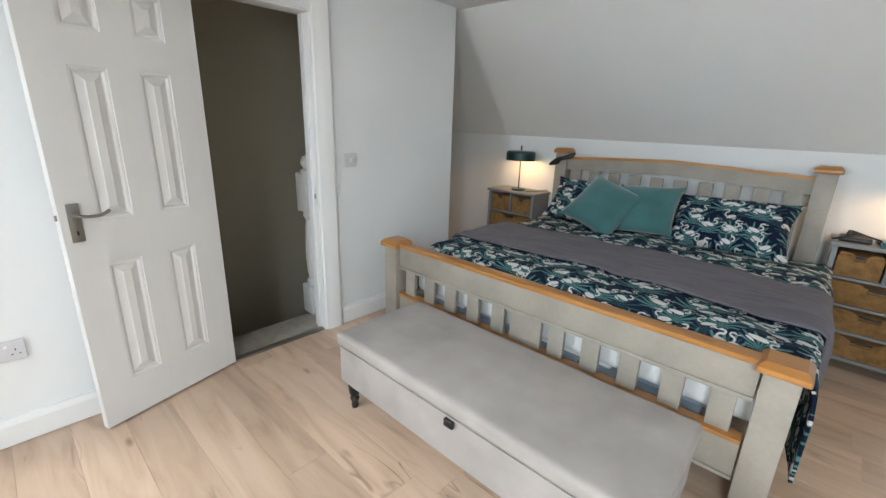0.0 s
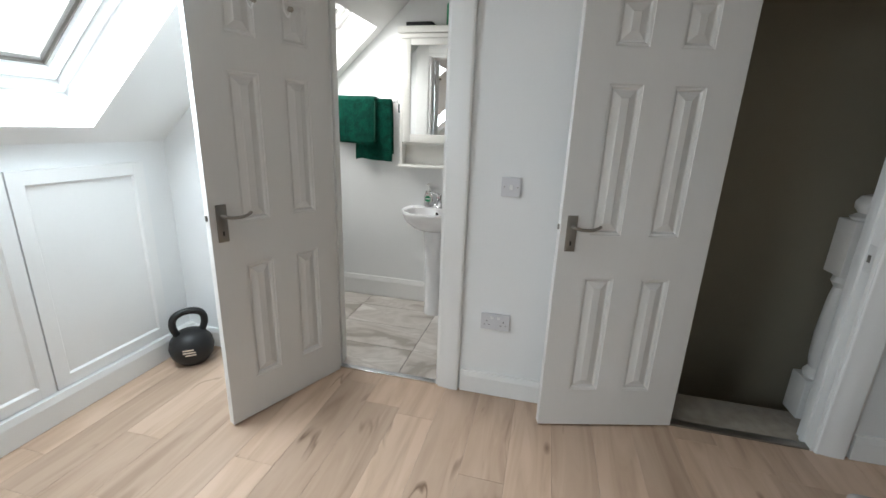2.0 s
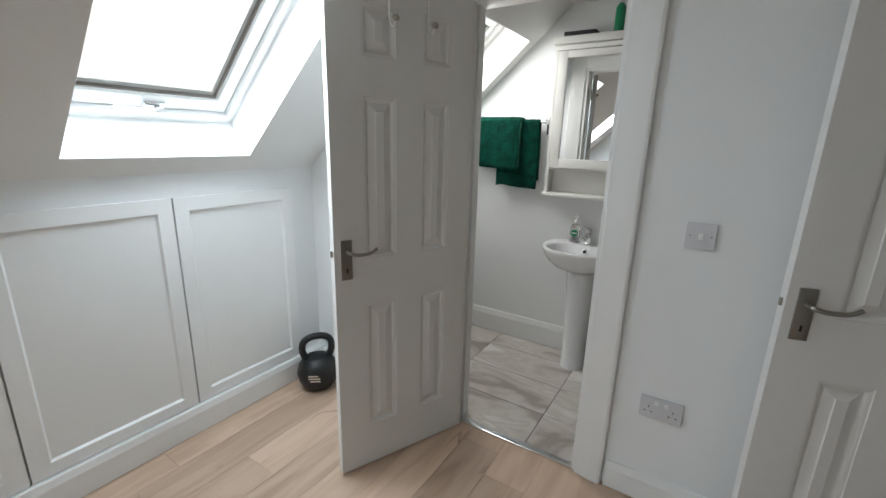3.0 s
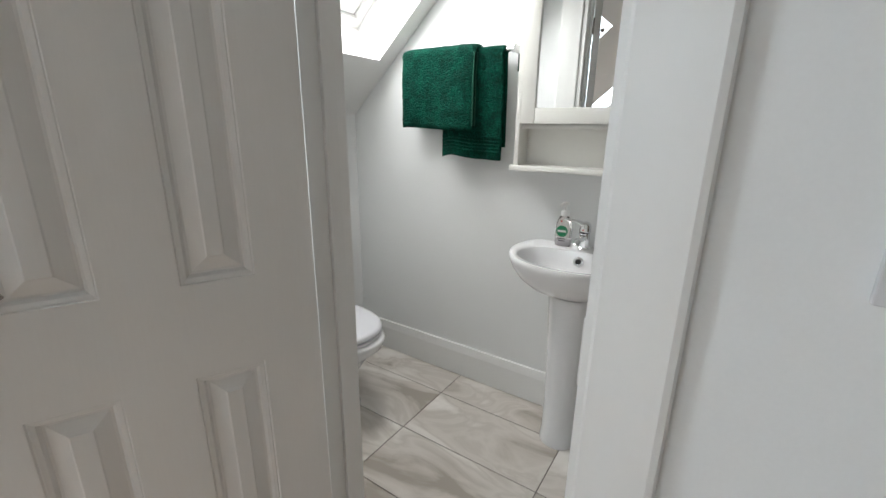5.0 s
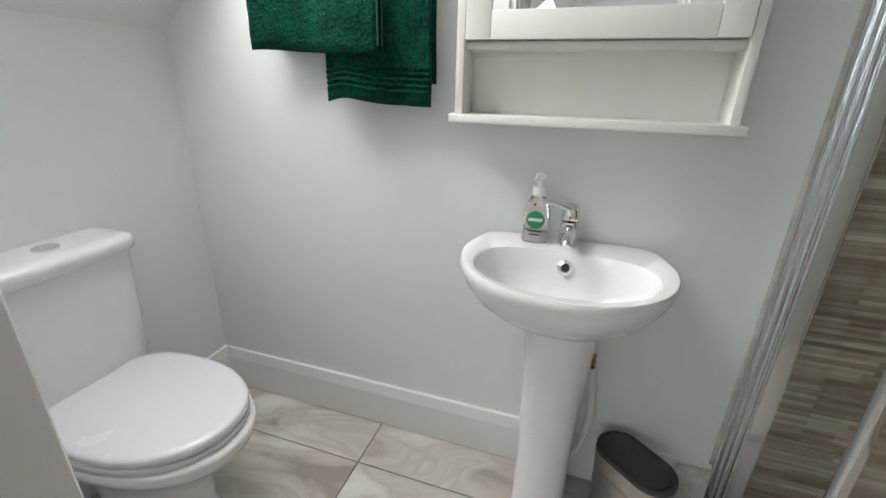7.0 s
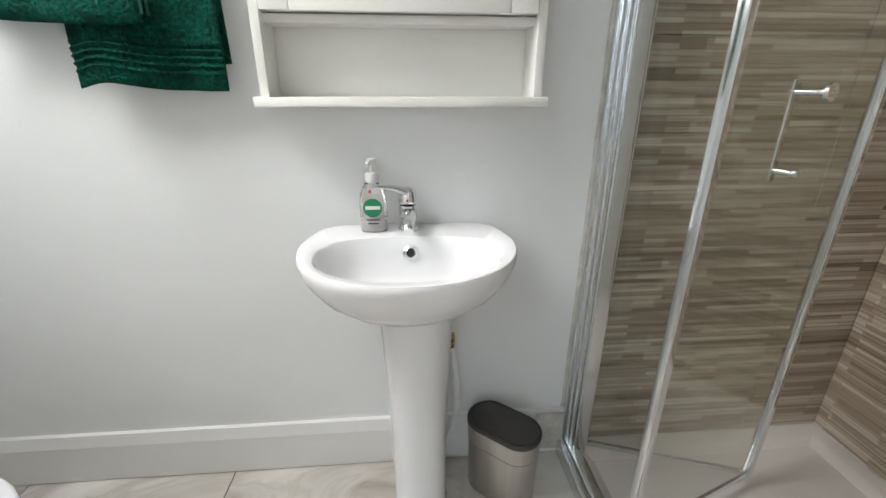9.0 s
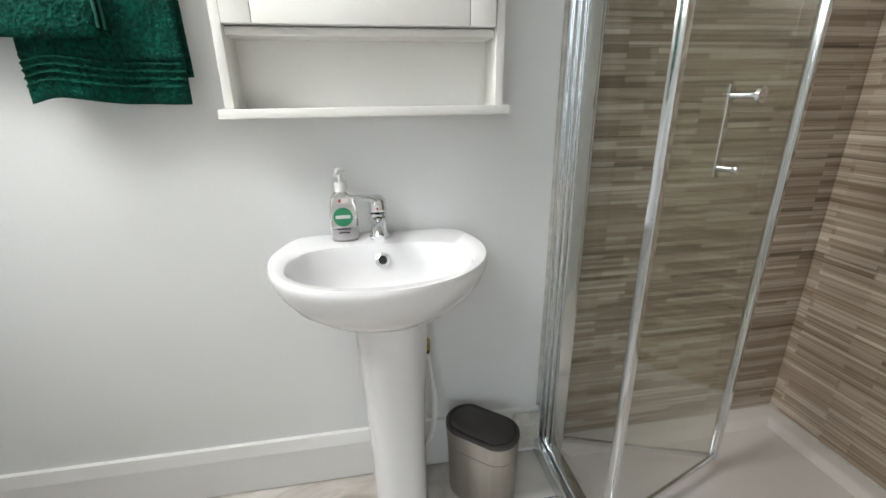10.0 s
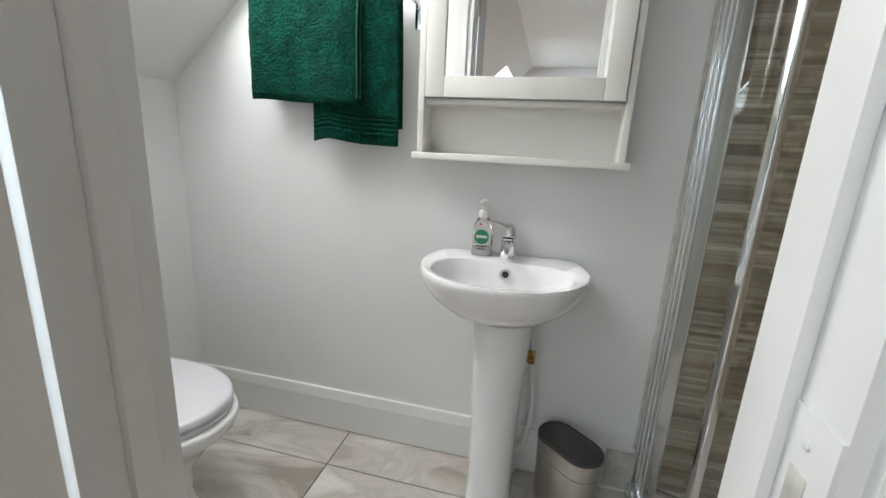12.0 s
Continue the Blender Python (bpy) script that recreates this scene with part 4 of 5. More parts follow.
def bedside(x0, label):
    x1, y0, y1, top = x0 + 0.56, 3.75, 4.06, 0.86
    d = base("bedside_cabinet", ((x0 + x1) / 2, (y0 + y1) / 2, 0), label, "bedside drawers", "bedside drawers")
    part("top", box(x0 - 0.015, x1 + 0.015, y0 - 0.015, y1, top - 0.025, top, 0.006), GREYP, d)
    for x in (x0, x1 - 0.03):
        part("side", box(x, x + 0.03, y0, y1, 0.0, top - 0.025, 0.004), GREYP, d)
    part("back", box(x0 + 0.03, x1 - 0.03, y1 - 0.012, y1, 0.08, top - 0.025), GREYP, d)
    rows = [(0.64, 0.815, 2), (0.455, 0.62, 1), (0.275, 0.435, 1), (0.09, 0.255, 1)]
    for z0, z1, k in rows:
        part("rail", box(x0 + 0.03, x1 - 0.03, y0, y1 - 0.02, z0 - 0.02, z0 - 0.002, 0.003), GREYP, d)
        w = (x1 - x0 - 0.06 - (0.02 if k == 2 else 0)) / k
        for i in range(k):
            a = x0 + 0.03 + i * (w + 0.02) + 0.008
            bb = a + w - 0.016
            bk = box(a, bb, y0 + 0.006, y1 - 0.04, z0, z1 - 0.03, 0.012, 3)
            basket = part("basket", bk, WICKER, d, "brown wicker basket drawer")
            c = (a + bb) / 2
            g = w * 0.2
            rim = tube([(a + 0.01, y0 + 0.012, z1 - 0.022), (c - g, y0 + 0.012, z1 - 0.022), (c - g * 0.6, y0 + 0.012, z1 - 0.05), (c + g * 0.6, y0 + 0.012, z1 - 0.05), (c + g, y0 + 0.012, z1 - 0.022), (bb - 0.01, y0 + 0.012, z1 - 0.022)], 0.011, 8)
            part("rim", rim, WICKER, basket)
            part("hand_hole", box(c - g * 0.55, c + g * 0.55, y0 + 0.003, y0 + 0.012, z1 - 0.062, z1 - 0.032, 0.003), DARKHOLE, basket)
        if k == 2:
            part("divider", box((x0 + x1) / 2 - 0.009, (x0 + x1) / 2 + 0.009, y0, y1 - 0.02, z0, z1 + 0.02, 0.002), GREYP, d)
    ap = bmesh.new()
    rings = []
    for i in range(17):
        u = i / 16
        x = x0 + 0.03 + u * (x1 - x0 - 0.06)
        lo = 0.02 + 0.045 * min(1, 6 * min(u, 1 - u)) - 0.0
        rings.append([(x, y0 + 0.002, lo), (x, y0 + 0.02, lo), (x, y0 + 0.02, 0.07), (x, y0 + 0.002, 0.07)])
    part("apron", loft(rings, bm=ap), GREYP, d)
    return d


bedside(-2.60, "grey bedside drawers with wicker baskets under a lamp")
bedside(0.22, "grey bedside drawers with wicker baskets beside the bed")


def table_lamp(x, y, z):
    l = base("table_lamp", (x, y, z), "dark green metal lamp with drum shade, switched on", "table lamp", "bedside lamps")
    part("base", lathe([(0.072, 0), (0.075, 0.006), (0.07, 0.018), (0.02, 0.024)], (x, y, z), 28), LAMPGREEN, l)
    part("stem", lathe([(0.006, 0.02), (0.006, 0.42)], (x, y, z), 12), LAMPGREEN, l)
    part("finial", lathe([(0.006, 0.40), (0.009, 0.43), (0.006, 0.445), (0.008, 0.455), (0.0, 0.462)], (x, y, z), 12), LAMPGREEN, l)
    R = 0.15
    sh = bmesh.new()
    n = 36
    ring = lambda r, h: [(x + r * math.cos(2 * math.pi * i / n), y + r * math.sin(2 * math.pi * i / n), z + h) for i in range(n)]
    loft([ring(R - 0.004, 0.312), ring(R, 0.312), ring(R, 0.388), ring(R - 0.012, 0.402), ring(0.012, 0.406), ring(0.012, 0.402), ring(R - 0.014, 0.398), ring(R - 0.004, 0.386), ring(R - 0.004, 0.3125)], False, False, sh)
    part("shade", sh, LAMPGREEN, l, "dark green drum shade")
    part("bulb", lathe([(0.0, 0.315), (0.022, 0.325), (0.03, 0.345), (0.018, 0.375), (0.012, 0.40)], (x + 0.03, y, z), 16), BULB, l, "glowing warm bulb")
    part("cable", tube([(x + 0.07, y + 0.02, z + 0.008), (x + 0.11, y - 0.03, z + 0.006), (x + 0.17, y + 0.03, z + 0.006), (x + 0.20, y + 0.12, z + 0.005), (x + 0.22, y + 0.24, z + 0.004)], 0.004, 8), BLACK, l)
    lamp = new("lamp_light", bpy.data.lights.new("lamp_light", "POINT"))
    lamp.data.energy, lamp.data.color, lamp.data.shadow_soft_size = 3.2, (1.0, 0.60, 0.27), 0.03
    lamp.location = [S * (x - 0.03), S * y, S * (z + 0.335)]


table_lamp(-2.30, 3.86, 0.861)
table_lamp(0.66, 3.86, 0.861)

ck = base("bedside_clutter", (0.40, 3.86, 0.86), "black cables and small dark cases on the bedside top", "clutter")
part("case", box(0.24, 0.40, 3.80, 3.93, 0.861, 0.892, 0.012, 3), BLACK, ck)
cb = bmesh.new()
for k in range(4):
    tube([(0.21 + 0.03 * k, 3.80, 0.868), (0.28, 3.78 + 0.03 * k, 0.90 + 0.008 * k), (0.38, 3.84, 0.905), (0.48, 3.80 + 0.03 * k, 0.872), (0.42, 3.92, 0.868)], 0.006, 8, bm=cb)
part("cable", cb, BLACK, ck)
part("book", box(0.44, 0.58, 3.77, 3.86, 0.861, 0.895, 0.004), TEAL, ck, "small teal box")


def kettlebell(x, y):
    k = base("kettlebell", (x, y, 0), "black cast iron kettlebell on the floor by the eaves", "kettlebell")
    part("ball", lathe([(0.055, 0), (0.085, 0.008), (0.118, 0.055), (0.128, 0.105), (0.118, 0.155), (0.085, 0.198), (0.05, 0.215), (0.0, 0.222)], (x, y, 0), 32), IRON, k)
    d = Vector((0.83, -0.55, 0)).normalized()
    pts = [Vector((x, y, 0)) + d * a + Vector((0, 0, h)) for a, h in ((-0.062, 0.185), (-0.088, 0.25), (-0.08, 0.31), (-0.035, 0.34), (0.035, 0.34), (0.08, 0.31), (0.088, 0.25), (0.062, 0.185))]
    part("handle", tube(pts, 0.021, 14), IRON, k)
    f = Vector((0.78, 0.62, 0)).normalized()
    s = Vector((-f.y, f.x, 0))
    em = bmesh.new()
    for a, h, w in ((-0.005, 0.135, 0.03), (0.0, 0.118, 0.036), (0.006, 0.101, 0.03)):
        b2 = box(-w, w, -0.002, 0.002, -0.005, 0.005, 0.001)
        m = Matrix.Translation(Vector((x, y, h)) + f * 0.1265 + s * a) @ Matrix.Rotation(math.atan2(s.y, s.x), 4, "Z")
        merge(em, moved(b2, m))
    part("badge", em, ALU, k, "pale cast badge of plain bars")


kettlebell(-2.215, -1.96)


# ---- shower room things ----
ROOM = Vector((-0.148, 0.022, 0))
LX = DW - 0.12 + 0.148
structure("wall_bathroom", box(EW - 0.12, EW, -2.4, 0.843, 0, CZ), WALL, "white painted plaster wall behind the basin")
structure("wall_eaves_bathroom", box(EW, LX, -2.2, -2.10, 0, 1.425), WALL, "low white eaves wall behind the toilet")
sl = bmesh.new()
ES = (-3.36, -2.68, 0.48, 1.26)
slope(EW - 0.1, LX + 0.055, -0.1, ES[2], KY, KZ, 1, sl)
slope(EW - 0.1, LX + 0.055, ES[3], END + 0.3, KY, KZ, 1, sl)
slope(EW - 0.1, ES[0], ES[2], ES[3], KY, KZ, 1, sl)
slope(ES[1], LX + 0.055, ES[2], ES[3], KY, KZ, 1, sl)
structure("ceiling_slope_bathroom", sl, CEIL, "sloping plaster ceiling over the toilet with a skylight", "ceiling")
skylight(3, *ES, WATT * 0.33, (0.97, 0.975, 0.96))
skirting("baseboard_f", EW, EW + T, -2.10 + T, -0.20, 0.185, "+x")
skirting("baseboard_g", EW, LX, -2.10, -2.10 + T, 0.185, "+y")
structure("trim_sealed_board_end", box(EW + T, EW + T + 0.004, -0.30, -0.20, 0.02, 0.178, 0.001), SILIC, "patch of sealant on the skirting end", "trim")


def dee(cx, cy, back, front, half, z, k=1.0, n=64, pb=5.0, pf=2.1):
    """A basin outline: square-cornered at the wall, round in front (towards +x)."""
    pts = []
    for i in range(n):
        a = 2 * math.pi * i / n
        c, s = math.cos(a), math.sin(a)
        p = pf if c > 0 else pb
        r = (abs(c) ** p + abs(s) ** p) ** (-1 / p)
        reach = front - cx if c > 0 else cx - back
        pts.append((cx + k * r * c * reach, cy + k * r * s * half, z))
    return pts


def basin():
    b = base("pedestal_basin", (-3.27, -0.722, 0), "white ceramic pedestal wash basin against the wall", "basin")
    cy, wall = -0.722, EW + 0.003
    cx = -3.30
    rim = 0.868
    rings = []
    for k, z in ((0.34, 0.700), (0.46, 0.706), (0.68, 0.733), (0.85, 0.772), (0.95, 0.812), (0.995, 0.842), (1.0, 0.852), (1.0, rim - 0.006), (0.988, rim)):
        ring = []
        for px, py, pz in dee(cx, cy, wall, -3.043, 0.266, z, k, 64, 9.0, 2.15):
            taper = 1 - 0.15 * max(0.0, (cx - px) / (cx - wall)) ** 1.3
            ring.append((max(px, wall), cy + (py - cy) * taper, pz))
        rings.append(ring)
    bx = -3.235

    def bowl(k, z, shift=0.0):
        pts = []
        for i in range(64):
            a = 2 * math.pi * i / 64
            c, s = math.cos(a), math.sin(a)
            p = 2.1 if c > 0 else 2.7
            r = (abs(c) ** p + abs(s) ** p) ** (-1 / p)
            pts.append((bx + shift + k * r * c * (0.162 if c > 0 else 0.116), cy + k * r * s * 0.222, z))
        return pts

    rings += [bowl(1.0, rim - 0.002), bowl(0.985, rim - 0.007), bowl(0.955, rim - 0.022), bowl(0.90, rim - 0.055), bowl(0.80, rim - 0.095, -0.004), bowl(0.55, rim - 0.125, -0.01), bowl(0.12, rim - 0.132, -0.01)]
    part("bowl", loft(rings), PORC, b, angle=60)
    ped = []
    for z, hw, fr in ((0.0, 0.083, -3.185), (0.02, 0.083, -3.183), (0.06, 0.078, -3.19), (0.3, 0.08, -3.19), (0.5, 0.087, -3.18), (0.66, 0.094, -3.165), (0.715, 0.098, -3.155)):
        ped.append(dee(-3.29, cy + 0.015, -3.41, fr, hw, z, 1.0, 40, 4, 2.3))
    part("pedestal", loft(ped), PORC, b, angle=60)
    ov = moved(lathe([(0.02, -0.002), (0.02, 0.003), (0.0125, 0.004), (0.012, -0.001)], (0, 0, 0), 24), Matrix.Translation((-3.338, cy + 0.005, 0.826)) @ Matrix.Rotation(radians(78), 4, "Y"))
    ring = part("overflow_ring", ov, CHROME, b, "chrome overflow ring")
    part("overflow_hole", moved(lathe([(0.0108, 0.002), (0.0108, 0.0045)], (0, 0, 0), 20), Matrix.Translation((-3.338, cy + 0.005, 0.826)) @ Matrix.Rotation(radians(78), 4, "Y")), DARKHOLE, ring)
    part("waste", lathe([(0.026, 0.0), (0.026, 0.003), (0.018, 0.004)], (bx - 0.01, cy, rim - 0.133), 24), CHROME, b)
    t = base("mixer_tap", (-3.405, cy, rim), "chrome single-lever mixer tap on the basin", "tap")
    x = -3.405
    part("body", lathe([(0.027, 0.0), (0.027, 0.006), (0.0235, 0.010), (0.0225, 0.030), (0.0245, 0.036), (0.0245, 0.062), (0.0225, 0.066), (0.0225, 0.070), (0.018, 0.072)], (x, cy, rim - 0.001), 28), CHROME, t)
    sp = []
    for dx, h, w, th in ((0.0, 0.048, 0.020, 0.016), (0.04, 0.054, 0.017, 0.013), (0.085, 0.052, 0.015, 0.011), (0.112, 0.044, 0.014, 0.011), (0.122, 0.034, 0.012, 0.010)):
        sp.append([(x + dx + 0.35 * th * math.sin(a) * (dx > 0.1), cy + w * math.cos(a), rim + h + th * math.sin(a)) for a in [2 * math.pi * q / 20 for q in range(20)]])
    part("spout", loft(sp), CHROME, t, angle=50)
    tilt = Matrix.Translation((x, cy, rim + 0.070)) @ Matrix.Rotation(radians(-14), 4, "Y")
    part("lever_cap", moved(lathe([(0.0225, 0.0), (0.0245, 0.004), (0.0245, 0.026), (0.021, 0.038), (0.013, 0.046), (0.0, 0.049)], (0, 0, 0), 28), tilt), CHROME, t)
    lv = []
    for u, h, w, th in ((0.0, 0.100, 0.017, 0.014), (0.025, 0.113, 0.015, 0.009), (0.05, 0.120, 0.012, 0.006), (0.075, 0.123, 0.010, 0.005), (0.09, 0.127, 0.008, 0.004)):
        lv.append([(x + 0.35 * u + w * math.cos(a), cy - 0.85 * u, rim + h + th * math.sin(a)) for a in [2 * math.pi * q / 16 for q in range(16)]])
    part("lever", loft(lv), CHROME, t, "chrome lever", angle=50)
    part("temperature_mark", moved(lathe([(0.003, 0), (0.003, 0.001)], (0, 0, 0), 12), Matrix.Translation((x + 0.030, cy, rim + 0.087)) @ Matrix.Rotation(radians(90), 4, "Y")), REDL, t)


basin()


def soap(x, y, z):
    b = base("soap_dispenser", (x, y, z), "clear pump soap bottle with round green label", "soap bottle")
    prof = ((0.033, 0.0), (0.036, 0.006), (0.036, 0.075), (0.032, 0.105), (0.02, 0.128), (0.014, 0.135))
    rings = [[(x + 0.62 * r * math.cos(2 * math.pi * i / 28), y + r * math.sin(2 * math.pi * i / 28), z + h) for i in range(28)] for r, h in prof]
    part("bottle", loft(rings), SOAPG, b)
    liq = [[(x + 0.56 * r * math.cos(2 * math.pi * i / 28), y + 0.92 * r * math.sin(2 * math.pi * i / 28), z + h) for i in range(28)] for r, h in ((0.032, 0.004), (0.034, 0.01), (0.034, 0.035))]
    part("soap", loft(liq), SEATP, b, "pale liquid soap")
    part("collar", lathe([(0.017, 0.132), (0.018, 0.15), (0.015, 0.156)], (x, y, z), 20), PLASTIC, b)
    p = lathe([(0.006, 0.155), (0.006, 0.178), (0.013, 0.18), (0.013, 0.19), (0.006, 0.193)], (x, y, z), 16)
    tube([(x, y, z + 0.185), (x + 0.022, y - 0.004, z + 0.187), (x + 0.042, y - 0.008, z + 0.180)], 0.0055, 8, bm=p)
    part("pump", p, PLASTIC, b, "white pump head")
    n = Matrix.Translation((x + 0.0225, y, z + 0.068)) @ Matrix.Rotation(radians(90), 4, "Y")
    lab = part("label", moved(lathe([(0.025, 0), (0.025, 0.0012)], (0, 0, 0), 28), n), GREENL, b, "round green label")
    part("label_bar", box(x + 0.0238, x + 0.0246, y - 0.019, y + 0.019, z + 0.064, z + 0.073), PAPER, lab, "white bar of lettering")
    part("label_bar", box(x + 0.0226, x + 0.0234, y - 0.018, y + 0.018, z + 0.034, z + 0.037), DARKHOLE, b)
    part("label_bar", box(x + 0.0226, x + 0.0234, y - 0.014, y + 0.014, z + 0.024, z + 0.027), DARKHOLE, b)
    part("offer_tag", box(x + 0.0195, x + 0.021, y - 0.012, y + 0.014, z + 0.104, z + 0.118), PAPER, b, "white tag with red bars")
    part("tag_bar", box(x + 0.0212, x + 0.0218, y - 0.009, y - 0.002, z + 0.107, z + 0.115), REDL, b)


soap(-3.405, -0.812, 0.868)

hs = base("water_hose", (-3.40, -0.62, 0.15), "white flexible water hose with brass valve under the basin", "hose")
part("hose", tube([(-3.40, -0.605, 0.50), (-3.395, -0.588, 0.40), (-3.39, -0.582, 0.28), (-3.40, -0.60, 0.16), (-3.42, -0.63, 0.10), (-3.43, -0.63, 0.0)], 0.009, 10), PLASTIC, hs)
part("valve", lathe([(0.012, 0), (0.015, 0.005), (0.015, 0.02), (0.011, 0.022), (0.014, 0.028), (0.014, 0.045), (0.009, 0.05)], (-3.40, -0.605, 0.49), 8), BRASS, hs, "brass valve")
part("riser", tube([(-3.40, -0.605, 0.535), (-3.40, -0.615, 0.68)], 0.007, 8), CHROME, hs)


def bin_can(cx, cy):
    b = base("pedal_bin", (cx, cy, 0), "oval brushed steel waste bin with dark lid", "waste bin")
    ang = radians(49)
    n = 40

    def oval(k, z):
        pts = []
        for i in range(n):
            a = 2 * math.pi * i / n
            c, s = math.cos(a), math.sin(a)
            u = 0.066 * c + (0.050 if c > 0 else -0.050)
            v = 0.070 * s
            pts.append((cx + k * (u * math.cos(ang) - v * math.sin(ang)), cy + k * (u * math.sin(ang) + v * math.cos(ang)), z))
        return pts

    part("body", loft([oval(0.93, 0.0), oval(0.95, 0.004), oval(0.99, 0.19)]), BINM, b, angle=50)
    part("upper_ring", loft([oval(1.0, 0.193), oval(1.03, 0.245), oval(1.03, 0.252)]), BINM, b, angle=50)
    part("rim", loft([oval(1.032, 0.252), oval(1.03, 0.262), oval(0.98, 0.266), oval(0.93, 0.264), oval(0.92, 0.258)]), BINLID, b, angle=50)
    part("flap", loft([oval(0.905, 0.258), oval(0.905, 0.265), oval(0.88, 0.268)]), BINLID, b, "dark brown flap lid", angle=50)


bin_can(-3.315, -0.445)


def cabinet():
    c = base("mirror_cabinet", (-3.40, -0.72, 1.19), "white mirrored bathroom cabinet with open shelf", "bathroom cabinet")
    x0, x1, y0, y1 = EW + 0.002, -3.352, -1.045, -0.398
    for a, b in ((y0, y0 + 0.02), (y1 - 0.02, y1)):
        part("side", box(x0, x1, a, b, 1.207, 2.125, 0.002), CABW, c)
    part("bottom_ledge", box(x0, x1 + 0.012, y0 - 0.014, y1 + 0.014, 1.186, 1.207, 0.003), CABW, c)
    part("back", box(x0, x0 + 0.008, y0 + 0.02, y1 - 0.02, 1.207, 2.125), CABW, c)
    part("shelf", box(x0 + 0.008, x1 - 0.02, y0 + 0.02, y1 - 0.02, 1.36, 1.378, 0.002), CABW, c)
    part("top", box(x0, x1 + 0.004, y0 - 0.004, y1 + 0.004, 2.125, 2.155, 0.003), CABW, c)
    part("cornice", box(x0, x1 + 0.02, y0 - 0.018, y1 + 0.018, 2.16, 2.205, 0.01, 3), CABW, c)
    d = part("door", box(x1 - 0.018, x1 - 0.006, y0 + 0.023, y1 - 0.023, 1.38, 2.12, 0.001), CABW, c)
    dy0, dy1, dz0, dz1 = y0 + 0.023, y1 - 0.023, 1.38, 2.12
    w = 0.062
    for a, b, e, f in ((dy0, dy0 + w, dz0, dz1), (dy1 - w, dy1, dz0, dz1), (dy0 + w, dy1 - w, dz0, dz0 + w), (dy0 + w, dy1 - w, dz1 - w + 0.02, dz1)):
        part("door_frame", box(x1 - 0.006, x1 + 0.008, a + 0.0005, b - 0.0005, e, f, 0.002), CABW, d)
    part("mirror", box(x1 - 0.006, x1 - 0.002, dy0 + w - 0.002, dy1 - w + 0.002, dz0 + w - 0.002, dz1 - w + 0.022), MIRROR, d, "clear mirror glass")
    bt = base("green_bottle", (-3.40, -0.70, 2.205), "tall green bottle standing on the cabinet", "bottle")
    part("body", lathe([(0.026, 0), (0.028, 0.01), (0.028, 0.14), (0.012, 0.165)], (-3.40, -0.68, 2.206), 20), GREENL, bt)
    part("cap", lathe([(0.013, 0.16), (0.013, 0.19)], (-3.40, -0.68, 2.206), 16), PLASTIC, bt)
    part("dark_tray", box(-3.455, -3.345, -1.0, -0.80, 2.206, 2.232, 0.004), BLACK, None, "flat dark tray lying on the cabinet", category="tray")


cabinet()


